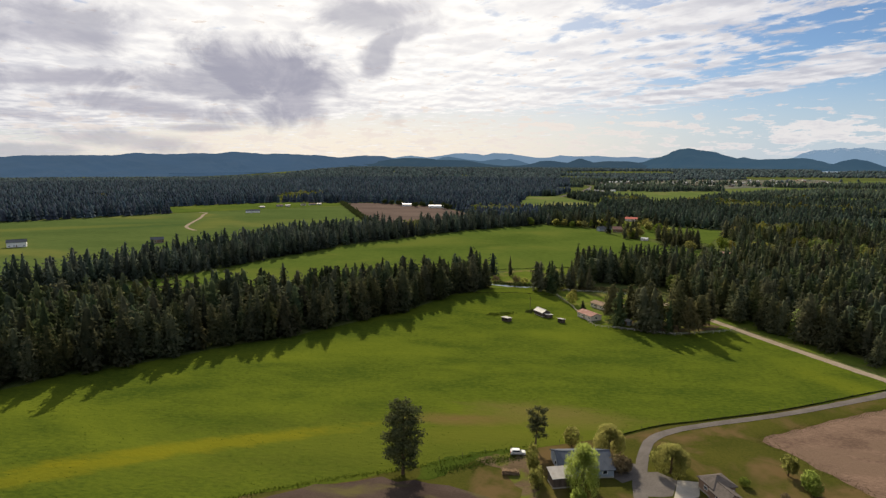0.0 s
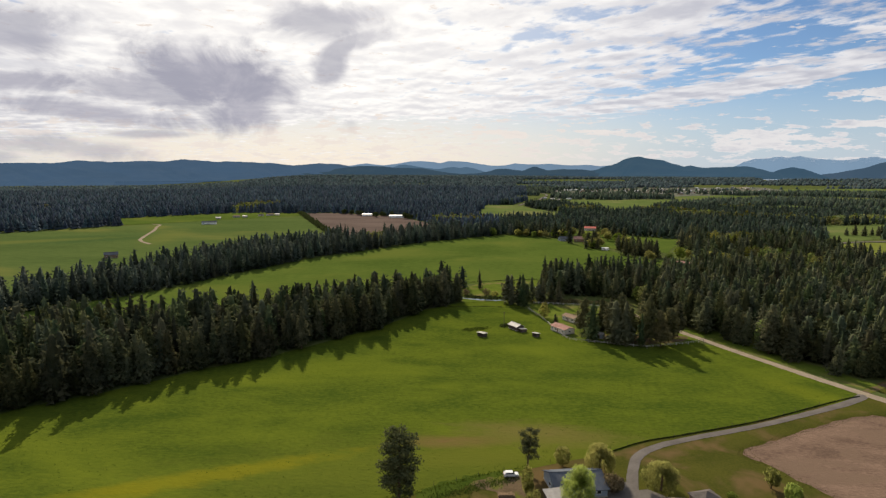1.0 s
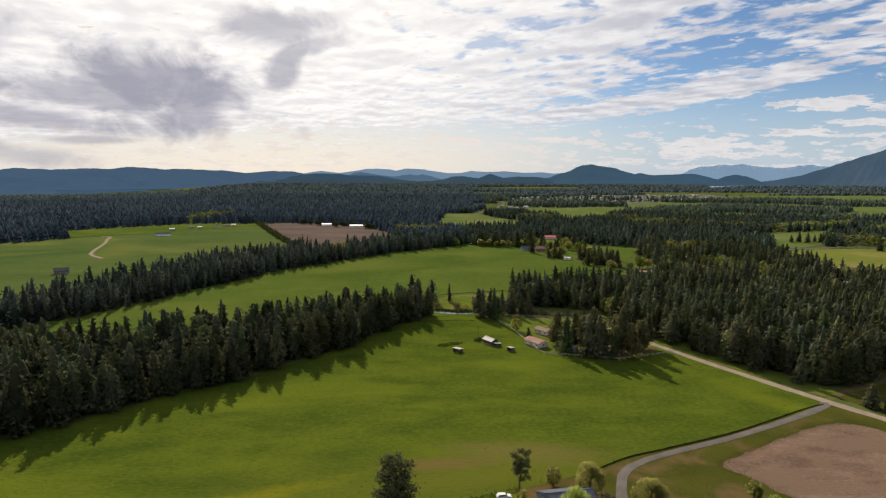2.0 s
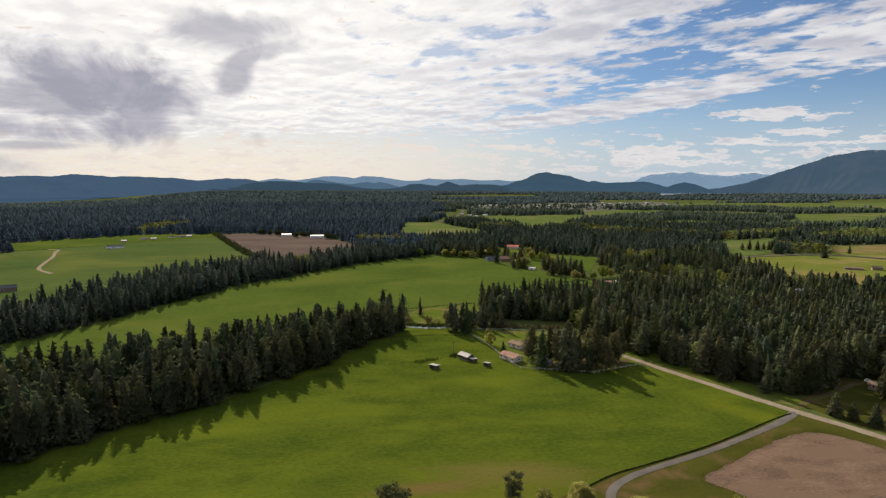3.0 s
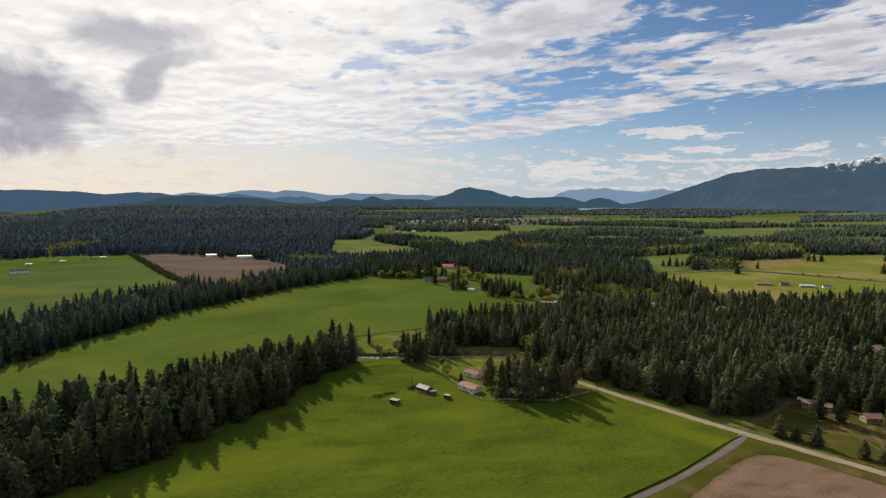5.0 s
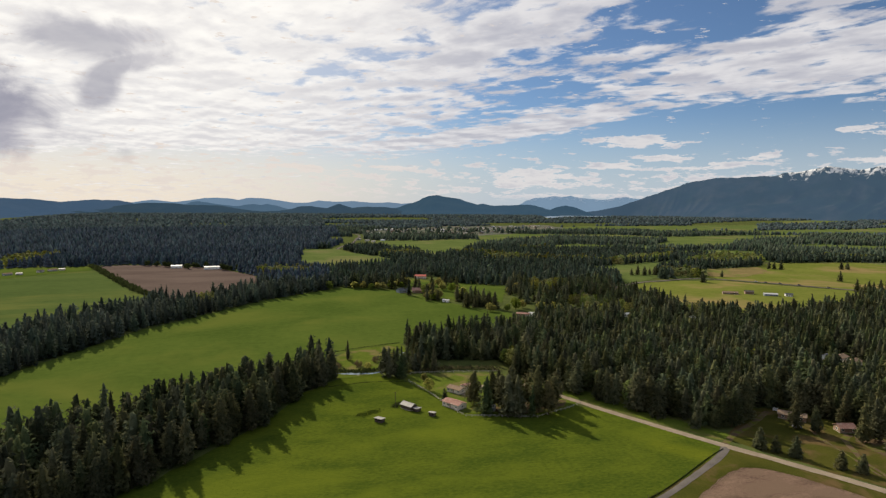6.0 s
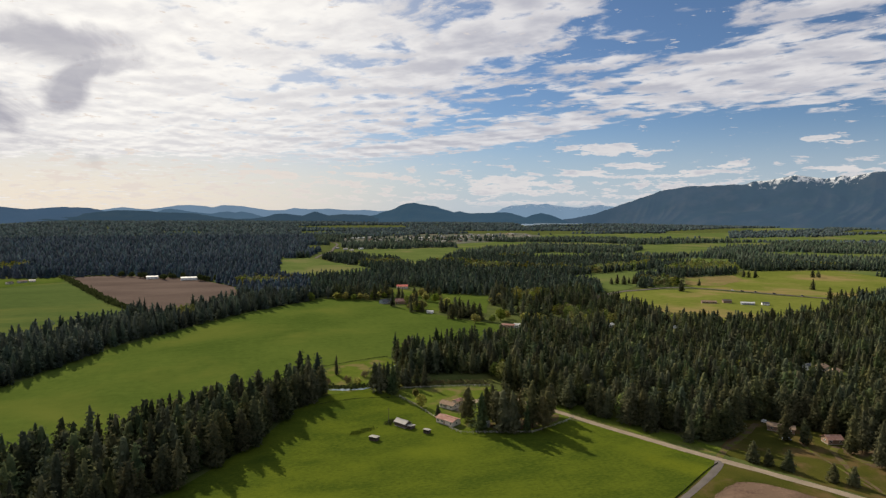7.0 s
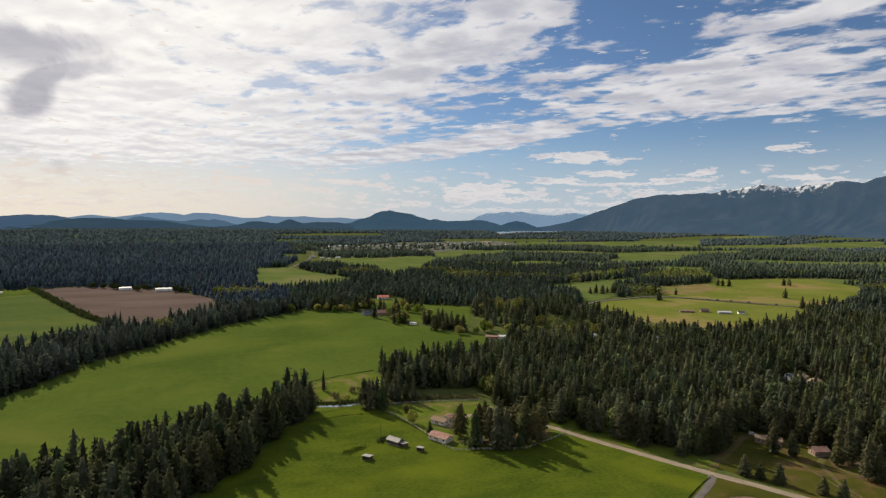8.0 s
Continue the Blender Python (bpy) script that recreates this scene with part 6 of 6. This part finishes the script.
make_edges()
land("paved_pad", [(21, 171), (28, 176), (33, 176), (32, 168), (26, 164)], M["asphalt"], 0.075, "grey paved parking pad beside the lane", 3, 0.2)
land("drive_apron", [(33, 171), (37, 172), (42, 168), (39, 159), (29, 157)], M["asphalt"], 0.085, "grey asphalt apron between lane and drive", 3, 0.2)
land("concrete_drive", [(42, 168), (48, 168), (46, 160), (39, 155), (38, 155)], M["concrete"], 0.095, "pale concrete driveway in front of the garage", 3, 0.1)
ribbon("farm_drive", [(86, 392), (74, 386), (62, 384), (50, 374), (44, 368)], [4.5, 5, 8], M["gravel"], 0.10, "pale gravel drive into the farmyard")
ribbon("forest_drive", [(152, 262), (166, 272), (178, 278), (196, 288), (212, 298)], [3.6, 3.4], M["worn"], 0.08, "narrow gravel drive into the forest")
ribbon("lawn_drive", [(227, 257), (219, 253), (210, 240), (203, 229), (199, 215), (188, 190)], [4.0, 1.8, 1.5], M["worn"], 0.08, "pale gravel drive across the lawn")
ribbon("lawn_track", [(213, 268), (210, 262), (207, 256), (203, 240), (199, 225), (196, 214)], [2.4, 1.4, 1.2], M["worn"], 0.07, "narrow pale track across the lawn of the clearing")
land("dirt_patch", [(222, 250), (230, 257), (238, 255), (242, 244), (236, 232), (226, 226), (219, 232)], M["worn"], 0.06, "worn reddish dirt patch beside the brown house", 3, 1.2)
land("road_verge", [(98, 376), (112, 345), (128, 314), (143, 286), (155, 266), (164, 273), (153, 292), (141, 316), (128, 346), (116, 378)], M["creek_grass"], 0.05, "sunlit rough grass between the gravel road and the forest", 5, 1.4)
land("needle_litter", [(50, 346), (56, 333), (75, 325), (98, 335), (104, 345), (92, 352), (70, 352)], M["worn"], 0.09, "brown needle litter and bare earth under the farmyard conifers", 4, 1.5)
ribbon("creek_stream", [(-38, 440), (-27, 435), (-14, 432), (-4, 432), (6, 440), (14, 452), (10, 466), (20, 478), (30, 488)], [1.6, 4.6, 2.4, 1.0, 1.0, 0.9], M["water"], 0.10, "small pale creek beside the meadow", 3, "creek", 0.5)
car("blue_pickup", 208.0, 272.5, -40, M["car_blue"], "pale blue pickup parked on the lawn of the clearing", 0.04)
car("white_van", 218.5, 297.5, -40, M["car_white"], "white van parked at the end of the forest drive", 0.1)


def make_pasture_trees():
    rnd = random.Random(31)
    first = None
    for i, (x, y) in enumerate(PASTURE_TREES):
        m = pose(x, y, 0.3, 0, 0, i * 67)
        k = rnd.uniform(0.75, 1.35)
        if first is None:
            first = tree("pasture_conifer", m, conifer(500, 15, 4.2, 5, 7, 40, 4, 1.3, 0.05, 0.65), M["needle_one"], trunk_bm(13, 0.3), "dark conifer standing alone in the dry pasture", "conifer", "conifers dotted over the pasture")
            first.scale = (k, k, k)
        else:
            ob = copy_thing(first, m)
            ob.scale = (k, k, k)


GROVE = [(94, 887), (97, 870), (106, 884), (86, 861), (77, 863), (65, 856), (58, 858), (48, 856), (37, 864), (26, 868), (-9, 872), (-16, 879), (133, 836), (147, 873), (149, 855), (147, 827), (155, 809), (168, 826), (167, 786), (115, 801), (110, 764), (115, 754), (117, 744), (127, 759), (153, 756), (160, 740), (250, 803), (230, 787), (192, 659), (206, 666), (218, 644), (180, 655), (162, 653)]
GARDEN_CONIFERS = [(143, 874), (158, 881), (168, 886), (171, 866), (176, 853), (116, 837), (113, 848), (127, 798), (114, 772), (114, 745), (157, 720), (160, 698), (163, 686), (169, 681), (171, 669), (149, 731), (148, 711), (150, 679)]


def make_grove():
    """Broadleaf trees and conifers round the gardens at the meadow's far end."""
    rnd, firsts = random.Random(51), []
    for i, (x, y) in enumerate(GROVE):
        k, kind = rnd.uniform(0.75, 1.3), i % 3
        m = pose(x + rnd.uniform(-3, 3), y + rnd.uniform(-3, 3), 0.2, 0, 0, i * 77)
        if len(firsts) < 3:
            lobes = [(0, 0, 5.5, 4.4, 4.2, 3.8), (2.2, 1.2, 4.4, 3.0, 3.2, 3.0), (-2.0, 0.8, 7.2, 2.8, 2.6, 2.8), (0.4, -2.0, 4.0, 3.2, 2.8, 2.8)]
            ob = tree("garden_tree", m, leafy(600 + i, lobes, 420, 1.3, 0.1), (M["olive"], M["leaf"], M["grove"])[kind], trunk_bm(6, 0.3, 0.2, 5, i, 2.5), ("yellow-olive budding broadleaf tree beside the meadow", "fresh green broadleaf tree beside the gardens", "russet-olive broadleaf tree beside the gardens")[kind], "tree", "broadleaf trees round the gardens")
            firsts.append(ob)
        else:
            ob = copy_thing(firsts[kind], m)
        ob.scale = (k, k, k * rnd.uniform(0.85, 1.15))
    first = None
    for i, (x, y) in enumerate(GARDEN_CONIFERS + [(x + rnd.uniform(-9, 9), y + rnd.uniform(-9, 9)) for x, y in GARDEN_CONIFERS[8:] * 2]):
        k, m = rnd.uniform(0.75, 1.2), pose(x, y, 0.2, 0, 0, i * 67)
        if first is None:
            first = ob = tree("garden_conifer", m, conifer(640, 18, 4.6, 5, 7, 50, 4, 1.4, 0.05, 0.7), M["needle_one"], trunk_bm(14, 0.3), "dark conifer beside the garden houses", "conifer", "conifers round the gardens")
        else:
            ob = copy_thing(first, m)
        ob.scale = (k, k, k)


make_grove()
PASTURE_TREES = [(530, 952), (552, 944), (560, 958), (577, 946), (584, 962), (605, 950), (613, 962), (626, 949), (526, 944), (541, 949), (547, 936), (567, 951), (569, 940), (588, 954), (591, 942), (599, 938), (619, 955), (610, 945), (580, 934), (637, 959), (640, 940), (661, 944), (651, 950), (586, 833), (592, 838), (669, 889), (864, 991), (873, 987), (880, 977), (1004, 955), (1025, 961), (1016, 950), (826, 798), (738, 692), (729, 677), (736, 673), (745, 680), (755, 681), (750, 690), (782, 692), (822, 713), (852, 724), (856, 703), (876, 711), (868, 718)]
make_pasture_trees()


def make_tussocks():
    """Small darker tufts scattered over the front meadow."""
    rs = np.random.RandomState(17)
    x, y = rs.uniform(-215, 150, 26000), rs.uniform(95, 430, 26000)
    keep = inside(MAIN, x, y) & gappy(x, y, 0.03, -0.15, 3.0)
    x, y = x[keep], y[keep]
    k = len(x)
    s, a = rs.uniform(0.11, 0.37, k), rs.uniform(0, 6.28, k)
    V = np.empty((k, 3, 3), dtype=np.float32)
    V[:, 0] = np.stack([x - np.cos(a) * s, y - np.sin(a) * s, np.full(k, 0.06)], -1)
    V[:, 1] = np.stack([x + np.cos(a) * s, y + np.sin(a) * s, np.full(k, 0.06)], -1)
    V[:, 2] = np.stack([x + np.sin(a) * s * 0.6, y - np.cos(a) * s * 0.6, 0.08 + s * 0.35], -1)
    ob = new("meadow_tussock", mesh_of("meadow_tussock", V.reshape(-1, 3), np.arange(3 * k).reshape(-1, 3), M["tussock"]))
    tagged(ob, "small dark grass tufts scattered over the meadow", "grass", kind="stuff")


make_tussocks()


FARM_CLUMP = [(-292, 1233), (-283, 1226), (-244, 1190), (-250, 1200), (-240, 1222), (-232, 1210), (-181, 1158), (-174, 1153), (-168, 1150), (-155, 1161), (-148, 1150), (-141, 1150), (-215, 1205), (-310, 1250), (-330, 1262)]


def make_farm_clump():
    """Dark trees round the white barns."""
    rnd, first = random.Random(61), None
    for i, (x, y) in enumerate(FARM_CLUMP):
        k, m = rnd.uniform(0.8, 1.3), pose(x, y, 0.3, 0, 0, i * 67)
        if first is None:
            lobes = [(0, 0, 5.0, 4.2, 4.0, 4.2), (2.4, 1.0, 4.0, 3.0, 3.2, 3.2), (-2.2, 0.6, 6.6, 2.8, 2.6, 3.2)]
            first = ob = tree("barn_tree", m, leafy(690, lobes, 420, 1.4), M["hedge"], trunk_bm(6, 0.3, 0.2, 5, 9, 2.4), "dark bushy tree beside the white barns", "tree", "trees round the white barns")
        else:
            ob = copy_thing(first, m)
        ob.scale = (k, k, k * rnd.uniform(0.85, 1.15))


make_farm_clump()
